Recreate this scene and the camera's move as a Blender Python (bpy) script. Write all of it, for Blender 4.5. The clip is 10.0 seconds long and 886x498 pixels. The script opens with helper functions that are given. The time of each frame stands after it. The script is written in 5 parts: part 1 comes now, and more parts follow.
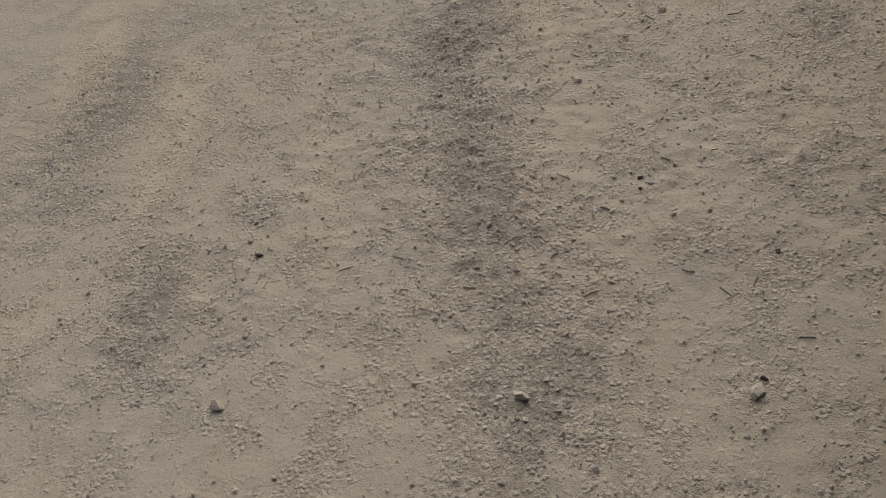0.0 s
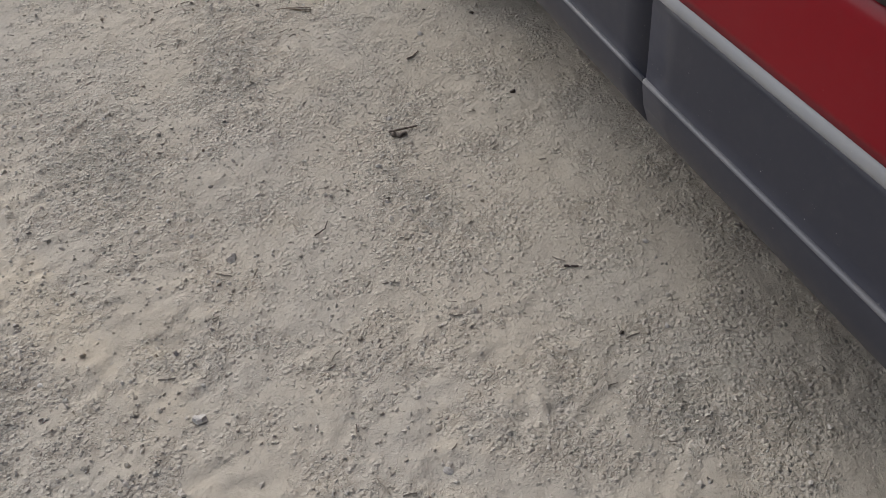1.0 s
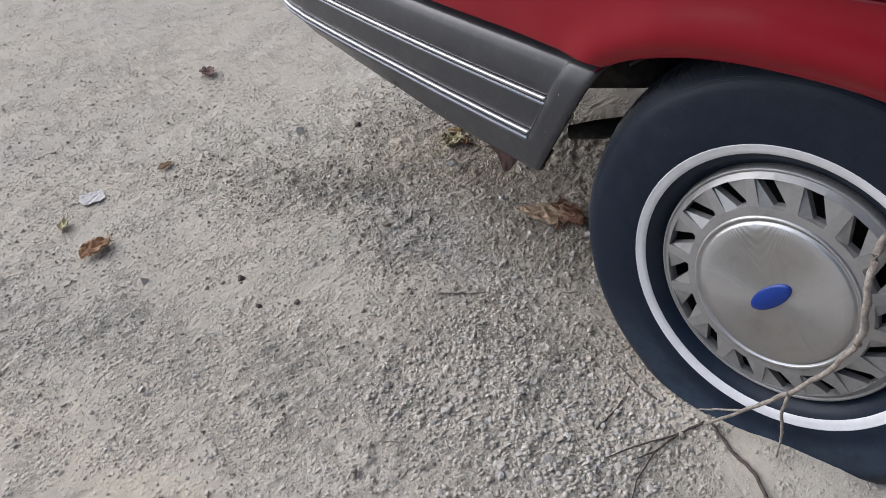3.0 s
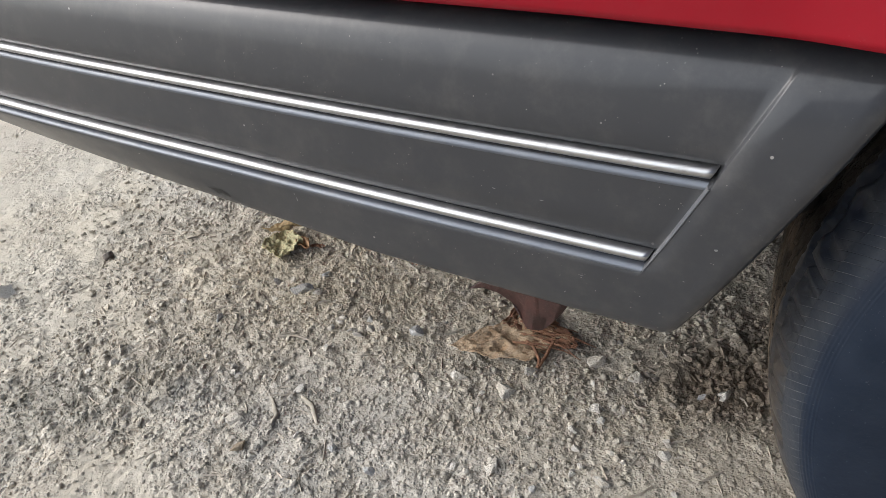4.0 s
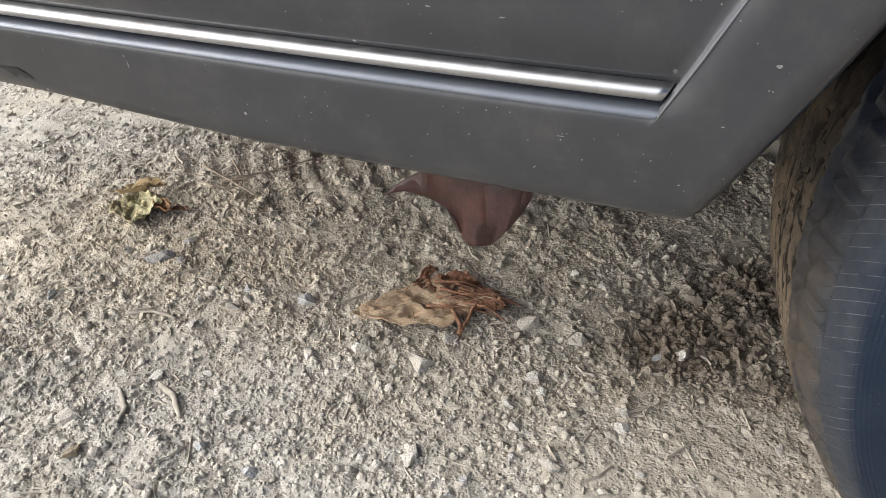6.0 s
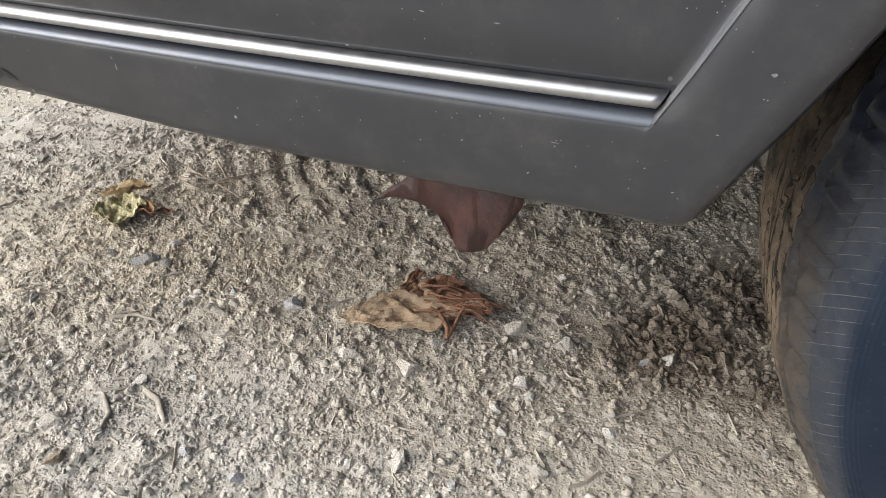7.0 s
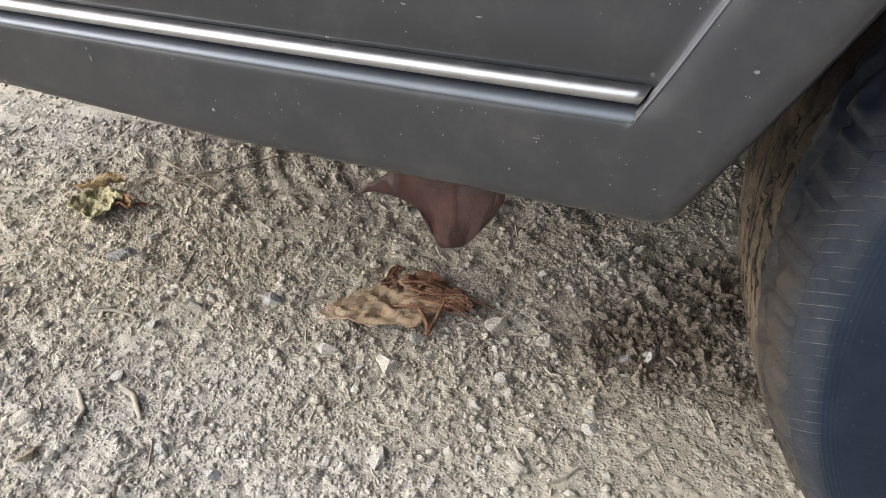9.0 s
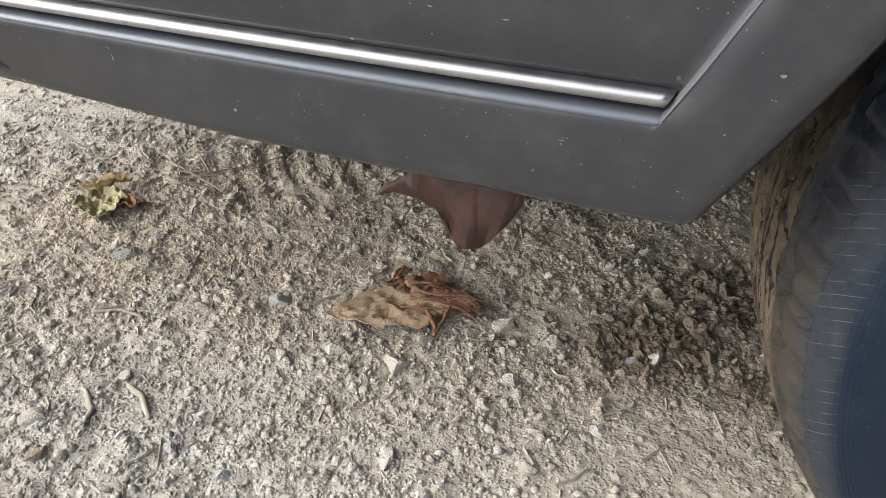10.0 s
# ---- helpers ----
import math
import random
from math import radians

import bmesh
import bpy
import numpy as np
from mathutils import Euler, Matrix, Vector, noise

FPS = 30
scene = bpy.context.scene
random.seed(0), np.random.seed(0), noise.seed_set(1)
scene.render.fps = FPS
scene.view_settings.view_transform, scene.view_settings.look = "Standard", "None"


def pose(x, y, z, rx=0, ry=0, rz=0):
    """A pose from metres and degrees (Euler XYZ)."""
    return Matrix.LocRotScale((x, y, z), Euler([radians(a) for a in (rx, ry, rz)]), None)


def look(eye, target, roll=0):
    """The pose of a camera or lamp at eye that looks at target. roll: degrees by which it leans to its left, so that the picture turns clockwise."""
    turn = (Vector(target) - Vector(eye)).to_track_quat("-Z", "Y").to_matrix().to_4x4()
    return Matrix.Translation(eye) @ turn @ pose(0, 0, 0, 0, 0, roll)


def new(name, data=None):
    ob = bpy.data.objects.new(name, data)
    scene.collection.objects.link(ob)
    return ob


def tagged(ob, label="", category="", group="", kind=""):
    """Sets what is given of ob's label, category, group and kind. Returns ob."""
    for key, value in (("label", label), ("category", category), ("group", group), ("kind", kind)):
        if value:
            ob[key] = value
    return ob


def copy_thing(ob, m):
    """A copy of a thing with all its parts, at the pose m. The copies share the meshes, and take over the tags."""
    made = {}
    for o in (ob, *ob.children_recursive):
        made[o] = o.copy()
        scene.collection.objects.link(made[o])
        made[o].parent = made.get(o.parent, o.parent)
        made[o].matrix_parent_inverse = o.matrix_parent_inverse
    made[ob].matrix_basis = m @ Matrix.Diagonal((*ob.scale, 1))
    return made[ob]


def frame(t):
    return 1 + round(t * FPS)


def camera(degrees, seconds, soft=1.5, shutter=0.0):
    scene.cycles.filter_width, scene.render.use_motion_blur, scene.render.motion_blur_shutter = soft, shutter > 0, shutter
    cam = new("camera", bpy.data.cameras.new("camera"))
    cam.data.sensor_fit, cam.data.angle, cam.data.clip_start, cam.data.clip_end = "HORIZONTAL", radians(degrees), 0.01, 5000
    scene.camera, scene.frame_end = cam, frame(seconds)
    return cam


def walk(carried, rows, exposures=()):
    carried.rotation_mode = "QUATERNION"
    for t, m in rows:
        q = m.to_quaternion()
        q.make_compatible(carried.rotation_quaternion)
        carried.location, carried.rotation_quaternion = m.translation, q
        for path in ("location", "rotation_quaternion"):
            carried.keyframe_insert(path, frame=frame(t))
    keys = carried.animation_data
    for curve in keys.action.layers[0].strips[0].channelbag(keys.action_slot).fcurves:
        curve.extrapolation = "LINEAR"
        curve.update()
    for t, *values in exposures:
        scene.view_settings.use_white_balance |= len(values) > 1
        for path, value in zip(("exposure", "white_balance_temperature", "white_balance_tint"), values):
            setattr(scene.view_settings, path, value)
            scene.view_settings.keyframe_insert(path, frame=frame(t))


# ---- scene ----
cam = camera(57.6, 10.0, 0.8)

PATH = [
    (0, (-0.253, -3.195, 1.148), (-1.092, -2.011, -0.228), -13.5),
    (0.2, (-0.384, -3.051, 1.188), (-0.843, -1.732, -0.243), -10.3),
    (0.5, (-0.533, -2.836, 1.198), (-0.404, -1.472, -0.259), -2.8),
    (1, (-0.718, -2.417, 1.154), (-0.286, -1.082, -0.271), -2.8),
    (1.3, (-0.796, -2.139, 1.177), (-0.339, -0.764, -0.202), -2.8),
    (1.4, (-0.819, -2.034, 1.164), (-0.336, -0.646, -0.192), -2.6),
    (1.5, (-0.845, -1.948, 1.142), (-0.342, -0.54, -0.186), -2.9),
    (2, (-0.939, -1.405, 1.161), (-0.133, -0.144, -0.166), 0.9),
    (2.2, (-0.964, -1.179, 1.096), (-0.122, 0.091, -0.199), 0.3),
    (2.5, (-0.979, -0.847, 1.082), (-0.082, 0.428, -0.172), 0.0),
    (2.9, (-0.971, -0.402, 1.05), (0.06, 0.841, -0.13), -4.3),
    (3, (-0.951, -0.326, 1.023), (0.169, 0.88, -0.114), -4.7),
    (3.2, (-0.879, -0.164, 1.018), (0.422, 0.85, -0.113), -4.5),
    (4.3, (-0.376, 0.472, 0.623), (1.141, 1.092, -0.523), -5.9),
    (4.5, (-0.348, 0.482, 0.577), (1.183, 1.028, -0.588), -4.5),
    (5, (-0.37, 0.463, 0.563), (1.209, 0.912, -0.578), -2.5),
    (5.5, (-0.378, 0.456, 0.566), (1.218, 0.886, -0.561), -2.7),
    (7, (-0.375, 0.463, 0.567), (1.24, 0.837, -0.553), -1.6),
    (7.5, (-0.375, 0.46, 0.566), (1.241, 0.819, -0.558), -1.3),
    (8, (-0.372, 0.462, 0.565), (1.244, 0.806, -0.563), -1.0),
    (8.5, (-0.37, 0.463, 0.564), (1.246, 0.796, -0.566), -0.6),
    (9, (-0.372, 0.464, 0.565), (1.246, 0.788, -0.564), -0.4),
    (9.5, (-0.374, 0.466, 0.565), (1.246, 0.779, -0.565), -0.2),
    (10, (-0.377, 0.478, 0.566), (1.247, 0.788, -0.56), 0.2),
]
EXPOSURES = [(0.0, -0.90, 6600, 9), (0.5, -1.03, 6300, 10), (1.0, -0.48, 5900, 10), (1.5, -0.46, 5720, 9), (2.5, -0.30, 5560, 9), (3.2, -0.10, 5560, 11), (4.3, 0.48, 5940, 6), (4.8, 0.58, 5960, 7), (5.5, 0.66, 5960, 7), (10.0, 0.64, 5960, 7)]
walk(cam, [(t, look(eye, target, roll)) for t, eye, target, roll in PATH], EXPOSURES)

# ---- sky and sun: bright overcast ----
world = bpy.data.worlds.new("sky")
scene.world = world
world.use_nodes = True
wn = world.node_tree
sky = wn.nodes.new("ShaderNodeTexSky")
sky.sky_type = "NISHITA"
sky.sun_disc = False
sky.sun_elevation = radians(35)
sky.sun_rotation = radians(-19)
sky.dust_density = 7.0
sky.air_density = 0.5
sky.ozone_density = 1.0
wn.nodes["Background"].inputs[1].default_value = 0.105
wn.links.new(sky.outputs[0], wn.nodes["Background"].inputs[0])
sun_data = bpy.data.lights.new("sun", "SUN")
sun_data.energy = 3.1
sun_data.angle = radians(110)
sun_data.color = (1.0, 0.96, 0.90)
sun = new("sun", sun_data)
sun.matrix_world = look((-1.6, 4.5, 3.3), (0, 0, 0))


# ---- material helpers ----
def mat(name, color=(0.5, 0.5, 0.5), rough=0.6, metal=0.0, **kw):
    m = bpy.data.materials.new(name)
    m.use_nodes = True
    b = m.node_tree.nodes["Principled BSDF"]
    b.inputs["Base Color"].default_value = (*color, 1)
    b.inputs["Roughness"].default_value = rough
    b.inputs["Metallic"].default_value = metal
    for k, v in kw.items():
        b.inputs[k.replace("_", " ")].default_value = v
    return m


class Nodes:
    """Short hand for building a node tree."""

    def __init__(self, m):
        self.t = m.node_tree
        self.b = self.t.nodes["Principled BSDF"]
        self.co = self.t.nodes.new("ShaderNodeTexCoord").outputs["Object"]

    def link(self, a, b):
        self.t.links.new(a, b)

    def put(self, sock, v):
        if isinstance(v, bpy.types.NodeSocket):
            self.link(v, sock)
        else:
            sock.default_value = v

    def noise(self, scale, detail=3, rough=0.55, dist=0.0, co=None):
        n = self.t.nodes.new("ShaderNodeTexNoise")
        self.link(co or self.co, n.inputs["Vector"])
        n.inputs["Scale"].default_value = scale
        n.inputs["Detail"].default_value = detail
        n.inputs["Roughness"].default_value = rough
        n.inputs["Distortion"].default_value = dist
        return n.outputs["Fac"]

    def voronoi(self, scale, feature="F1", co=None):
        n = self.t.nodes.new("ShaderNodeTexVoronoi")
        n.feature = feature
        self.link(co or self.co, n.inputs["Vector"])
        n.inputs["Scale"].default_value = scale
        return n.outputs["Distance"]

    def cells(self, scale, co):
        """Distance to the middle of the nearest cell, and a random number of its own."""
        n = self.t.nodes.new("ShaderNodeTexVoronoi")
        self.link(co, n.inputs["Vector"])
        n.inputs["Scale"].default_value = scale
        q = self.t.nodes.new("ShaderNodeSeparateXYZ")
        self.link(n.outputs["Color"], q.inputs[0])
        return n.outputs["Distance"], q.outputs[0]

    def warped(self, scale, amount):
        """Object coordinates pushed about by noise."""
        n = self.t.nodes.new("ShaderNodeTexNoise")
        self.link(self.co, n.inputs["Vector"])
        n.inputs["Scale"].default_value = scale
        v = self.t.nodes.new("ShaderNodeVectorMath")
        v.operation = "MULTIPLY_ADD"
        self.link(n.outputs["Color"], v.inputs[0])
        v.inputs[1].default_value = (amount, amount, amount)
        self.link(self.co, v.inputs[2])
        return v.outputs[0]

    def ramp(self, fac, lo, hi, a=0.0, b=1.0):
        n = self.t.nodes.new("ShaderNodeMapRange")
        n.interpolation_type = "SMOOTHSTEP"
        for i, v in enumerate((fac, lo, hi, a, b)):
            self.put(n.inputs[i], v)
        return n.outputs[0]

    def mix(self, fac, a, b, mode="MIX"):
        n = self.t.nodes.new("ShaderNodeMix")
        n.data_type = "RGBA"
        n.blend_type = mode
        self.put(n.inputs[0], fac)
        for i, v in ((6, a), (7, b)):
            self.put(n.inputs[i], (*v, 1) if isinstance(v, tuple) and len(v) == 3 else v)
        return n.outputs[2]

    def math(self, op, a, b=0.0, c=0.0):
        n = self.t.nodes.new("ShaderNodeMath")
        n.operation = op
        for i, v in enumerate((a, b, c)):
            self.put(n.inputs[i], v)
        return n.outputs[0]

    def sep(self):
        n = self.t.nodes.new("ShaderNodeSeparateXYZ")
        self.link(self.co, n.inputs[0])
        return n.outputs

    def attr(self, name):
        n = self.t.nodes.new("ShaderNodeAttribute")
        n.attribute_name = name
        return n.outputs["Fac"]

    def island(self):
        return self.t.nodes.new("ShaderNodeNewGeometry").outputs["Random Per Island"]

    def color(self, c):
        self.link(c, self.b.inputs["Base Color"])

    def rough(self, r):
        self.put(self.b.inputs["Roughness"], r)

    def bump(self, height, distance, strength=1.0, prev=None):
        n = self.t.nodes.new("ShaderNodeBump")
        n.inputs["Strength"].default_value = strength
        n.inputs["Distance"].default_value = distance
        self.link(height, n.inputs["Height"])
        if prev is not None:
            self.link(prev, n.inputs["Normal"])
        self.link(n.outputs[0], self.b.inputs["Normal"])
        return n.outputs[0]


# ---- materials ----
def make_ground():
    m = mat("dusty_earth", rough=0.95)
    n = Nodes(m)
    n.b.inputs["Specular IOR Level"].default_value = 0.12
    g, t = n.attr("gravel"), n.attr("tan")
    big = n.ramp(n.noise(1.9, 4, 0.6), 0.36, 0.66)
    mid = n.ramp(n.noise(11, 5, 0.62), 0.34, 0.68)
    fine = n.noise(95, 4, 0.7)
    grain = n.noise(520, 3, 0.7)
    # crumbs of two sizes, each with a tone of its own, packed closely where the soil is loose
    warp = n.warped(60, 0.006)
    d1, r1 = n.cells(94, warp)
    d2, r2 = n.cells(270, warp)
    loose = n.ramp(n.math("ADD", n.noise(8.0, 5, 0.65), n.math("ADD", n.math("MULTIPLY", g, 0.30), n.math("MULTIPLY", n.attr("crumbly"), 0.09))), 0.42, 0.62)
    tan = n.mix(big, (0.545, 0.49, 0.395), (0.515, 0.475, 0.40))
    tan = n.mix(n.ramp(n.noise(5.0, 4, 0.6), 0.5, 0.8), tan, (0.50, 0.445, 0.35))
    grey = n.mix(mid, (0.415, 0.392, 0.328), (0.33, 0.311, 0.257))
    f = n.math("MULTIPLY", n.ramp(n.math("ADD", g, n.math("MULTIPLY", n.math("SUBTRACT", mid, 0.5), 0.55)), 0.25, 0.80), 0.80)
    c = n.mix(f, tan, grey)
    af = n.ramp(n.math("ADD", n.attr("ash"), n.math("MULTIPLY", n.math("SUBTRACT", mid, 0.5), 0.6)), 0.2, 0.9)
    c = n.mix(n.math("MULTIPLY", af, 0.8), c, (0.545, 0.515, 0.460))
    tf = n.ramp(n.math("ADD", t, n.math("MULTIPLY", n.math("SUBTRACT", mid, 0.5), 0.5)), 0.2, 0.9)
    c = n.mix(n.math("MULTIPLY", tf, 0.7), c, (0.65, 0.57, 0.435))
    c = n.mix(n.ramp(fine, 0.30, 0.72), n.mix(0.16, c, (0.26, 0.23, 0.19)), n.mix(0.16, c, (0.66, 0.63, 0.57)))
    tone = n.math("ADD", n.math("MULTIPLY", r1, 0.6), n.math("MULTIPLY", r2, 0.4))
    c = n.mix(n.math("MULTIPLY", loose, n.ramp(tone, 0.15, 0.50, 0.42, 0.0)), c, (0.26, 0.222, 0.178))
    c = n.mix(n.math("MULTIPLY", loose, n.ramp(tone, 0.50, 0.88, 0.0, 0.52)), c, (0.69, 0.64, 0.555))
    c = n.mix(n.math("MULTIPLY", n.ramp(grain, 0.62, 0.80), 0.2), c, (0.26, 0.23, 0.19))
    # darker, browner soil by the tyre, with shade painted into the colour
    d = n.ramp(n.math("ADD", n.attr("shaded_soil"), n.math("MULTIPLY", n.math("SUBTRACT", fine, 0.5), 0.5)), 0.25, 0.95)
    c = n.mix(n.math("MULTIPLY", d, 0.85), c, (0.155, 0.120, 0.088))
    n.color(c)
    p = n.bump(n.math("ADD", n.math("MULTIPLY", fine, 0.35), n.math("MULTIPLY", grain, 0.3)), 0.0022, 1.0)
    dome = n.math("MULTIPLY", n.math("ADD", n.math("MULTIPLY", n.ramp(d1, 0.05, 0.62, 1.0, 0.0), n.ramp(r1, 0.1, 0.8, 0.25, 1.0)),
                  n.math("MULTIPLY", n.ramp(d2, 0.05, 0.62, 0.5, 0.0), n.ramp(r2, 0.1, 0.8, 0.2, 1.0))), n.math("MULTIPLY", n.ramp(loose, 0.0, 1.0, 0.22, 1.0), n.ramp(n.attr("crumbly"), 0.0, 1.0, 1.0, 0.55)))
    p = n.bump(dome, 0.0048, 1.0, p)
    n.bump(n.noise(380, 4, 0.75), 0.0011, 1.0, p)
    return m


def make_stone(name, dark, light, warm):
    m = mat(name, rough=0.9)
    n = Nodes(m)
    n.b.inputs["Specular IOR Level"].default_value = 0.25
    r = n.island()
    c = n.mix(n.ramp(r, 0.0, 1.0), dark, light)
    c = n.mix(n.math("MULTIPLY", n.ramp(n.math("FRACT", n.math("MULTIPLY", r, 17.3)), 0.45, 0.9), 0.8), c, warm)
    c = n.mix(n.math("MULTIPLY", n.ramp(n.noise(220, 4, 0.7), 0.35, 0.7), 0.45), c, (0.50, 0.44, 0.35))
    # dust on all of them, brown soil and painted shade on those by the tyre
    c = n.mix(n.math("MULTIPLY", n.ramp(n.attr("shaded_soil"), 0.15, 0.8), 0.72), c, (0.20, 0.158, 0.118))
    n.color(c)
    n.bump(n.noise(420, 4, 0.7), 0.0028, 1.0)
    return m


def make_paint(name, base, deep, rough, coat, dust, speck):
    m = mat(name, base, rough)
    n = Nodes(m)
    n.b.inputs["Coat Weight"].default_value = coat
    n.b.inputs["Specular IOR Level"].default_value = 0.25
    n.b.inputs["Coat Roughness"].default_value = 0.12
    c = n.mix(n.ramp(n.noise(3.0, 3), 0.3, 0.7), base, deep)
    d = n.math("MULTIPLY", n.ramp(n.noise(26, 6, 0.7), 0.42, 0.8), dust)
    c = n.mix(d, c, (0.42, 0.38, 0.33))
    s = n.math("MULTIPLY", n.ramp(n.voronoi(75), 0.10, 0.055), n.ramp(n.noise(31, 2), 0.56, 0.66))
    c = n.mix(n.math("MULTIPLY", s, speck), c, (0.55, 0.53, 0.50))
    s = n.math("MULTIPLY", n.ramp(n.voronoi(210), 0.11, 0.05), n.ramp(n.noise(47, 2), 0.52, 0.62))
    c = n.mix(n.math("MULTIPLY", s, speck), c, (0.45, 0.42, 0.38))
    n.color(c)
    n.rough(n.math("ADD", rough, n.math("MULTIPLY", n.noise(40, 5, 0.7), 0.14)))
    n.bump(n.noise(900, 2), 0.00012, 0.35)
    return m


def make_chrome():
    m = mat("chrome_trim", (0.78, 0.78, 0.77), 0.2, 1.0)
    n = Nodes(m)
    n.color(n.mix(n.ramp(n.noise(60, 5, 0.7), 0.5, 0.8), (0.42, 0.42, 0.425), (0.29, 0.28, 0.265)))
    n.rough(n.ramp(n.noise(120, 4), 0.3, 0.8, 0.33, 0.52))
    return m


def make_rubber(name, mud):
    m = mat(name, (0.02, 0.02, 0.022), 0.5)
    n = Nodes(m)
    n.b.inputs["Specular IOR Level"].default_value = 0.3
    y, z = n.sep()[1], n.sep()[2]
    rad = n.math("SQRT", n.math("ADD", n.math("MULTIPLY", y, y), n.math("MULTIPLY", z, z)))
    ang = n.math("ARCTAN2", y, z)
    dust = n.ramp(n.noise(38, 6, 0.7), 0.35, 0.85)
    if mud:
        c = n.mix(n.ramp(n.noise(24, 5, 0.65, 0.6), 0.30, 0.62), (0.055, 0.044, 0.034), (0.185, 0.142, 0.098))
        c = n.mix(n.math("MULTIPLY", n.ramp(n.noise(150, 4), 0.45, 0.75), 0.5), c, (0.27, 0.21, 0.15))
        # dark cracks that run round the tyre through the caked mud
        v = n.t.nodes.new("ShaderNodeCombineXYZ")
        n.link(n.math("MULTIPLY", n.sep()[0], 50.0), v.inputs[0])
        n.link(n.math("MULTIPLY", ang, 4.0), v.inputs[1])
        streak = n.math("ABSOLUTE", n.math("SUBTRACT", n.noise(1.0, 2, 0.55, 0.9, v.outputs[0]), 0.5))
        crack = n.ramp(streak, 0.026, 0.010)
        c = n.mix(n.math("MULTIPLY", crack, 0.9), c, (0.018, 0.015, 0.012))
        # the tread's colour turns near-black towards the top of the tyre
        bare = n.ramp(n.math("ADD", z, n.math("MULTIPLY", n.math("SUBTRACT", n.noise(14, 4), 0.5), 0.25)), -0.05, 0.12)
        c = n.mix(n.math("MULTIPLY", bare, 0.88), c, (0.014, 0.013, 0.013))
        n.rough(0.9)
        p = n.bump(n.noise(190, 5, 0.7), 0.003, 0.8)
        n.bump(crack, -0.004, 1.0, p)
    else:
        x = n.sep()[0]
        c = n.mix(n.math("MULTIPLY", dust, 0.22), (0.0058, 0.0125, 0.0270), (0.044, 0.058, 0.084))
        # dusty band over the shoulder, crossed by pale hairlines
        band = n.math("MULTIPLY", n.ramp(rad, 0.3175, 0.3275), n.ramp(x, 0.030, 0.018))
        c = n.mix(n.math("MULTIPLY", band, n.ramp(n.noise(42, 5, 0.7), 0.2, 0.75, 0.15, 0.85)), c, (0.048, 0.053, 0.061))
        cell = n.math("FRACT", n.math("MULTIPLY", n.math("SUBTRACT", ang, n.math("MULTIPLY", x, 2.2)), 38.0))
        wob = n.math("MULTIPLY", n.math("SUBTRACT", n.noise(12, 2), 0.5), 0.2)
        line = n.ramp(n.math("ABSOLUTE", n.math("SUBTRACT", n.math("ADD", cell, wob), 0.5)), 0.042, 0.014)
        edge = n.math("MULTIPLY", n.math("MULTIPLY", line, band), n.ramp(n.noise(38, 3), 0.42, 0.58))
        c = n.mix(n.math("MULTIPLY", edge, 0.5), c, (0.27, 0.265, 0.25))
        # brown dust on the outer blocks, thicker towards the ground, faded out towards the top
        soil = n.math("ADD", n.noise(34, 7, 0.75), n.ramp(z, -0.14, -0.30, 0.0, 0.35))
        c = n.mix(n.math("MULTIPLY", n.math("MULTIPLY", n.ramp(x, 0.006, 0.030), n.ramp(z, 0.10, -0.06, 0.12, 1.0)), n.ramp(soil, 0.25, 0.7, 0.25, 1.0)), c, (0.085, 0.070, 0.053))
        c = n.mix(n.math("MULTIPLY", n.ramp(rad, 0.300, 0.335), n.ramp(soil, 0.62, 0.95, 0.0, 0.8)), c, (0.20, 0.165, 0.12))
        # bluish sky sheen painted over dusty scuffs on the lower sidewall, fading towards the shoulder
        sky_sheen = n.math("MULTIPLY", n.math("MULTIPLY", n.ramp(rad, 0.238, 0.262), n.ramp(rad, 0.318, 0.290)), n.ramp(z, -0.10, -0.20))
        c = n.mix(n.math("MULTIPLY", sky_sheen, n.ramp(n.noise(26, 5, 0.65), 0.25, 0.75, 0.2, 0.7)), c, (0.046, 0.068, 0.100))
        # fine scratches and specks
        c = n.mix(n.math("MULTIPLY", n.ramp(n.noise(420, 2), 0.68, 0.76), 0.22), c, (0.20, 0.20, 0.20))
        c = n.mix(n.math("MULTIPLY", n.ramp(n.noise(170, 5, 0.75), 0.45, 0.7), 0.25), c, (0.012, 0.018, 0.029))
        # cracks between the outer blocks
        v = n.t.nodes.new("ShaderNodeCombineXYZ")
        n.link(n.math("MULTIPLY", x, 34.0), v.inputs[0])
        n.link(n.math("MULTIPLY", ang, 7.0), v.inputs[1])
        split = n.ramp(n.math("ABSOLUTE", n.math("SUBTRACT", n.noise(1.0, 3, 0.6, 0.8, v.outputs[0]), 0.5)), 0.022, 0.008)
        c = n.mix(n.math("MULTIPLY", n.math("MULTIPLY", split, n.ramp(x, 0.016, 0.026)), 0.4), c, (0.008, 0.008, 0.009))
        n.rough(n.ramp(dust, 0.0, 1.0, 0.42, 0.62))
        ribs = n.math("MULTIPLY", n.math("SINE", n.math("MULTIPLY", rad, 2600.0)), n.math("MULTIPLY", n.ramp(rad, 0.3110, 0.3120), n.ramp(rad, 0.3230, 0.3220)))
        p = n.bump(ribs, 0.00016, 0.6)
        p = n.bump(n.math("MULTIPLY", line, band), -0.0010, 0.6, p)
        n.bump(n.noise(160, 4, 0.6), 0.0008, 0.5, p)
    n.color(c)
    return m


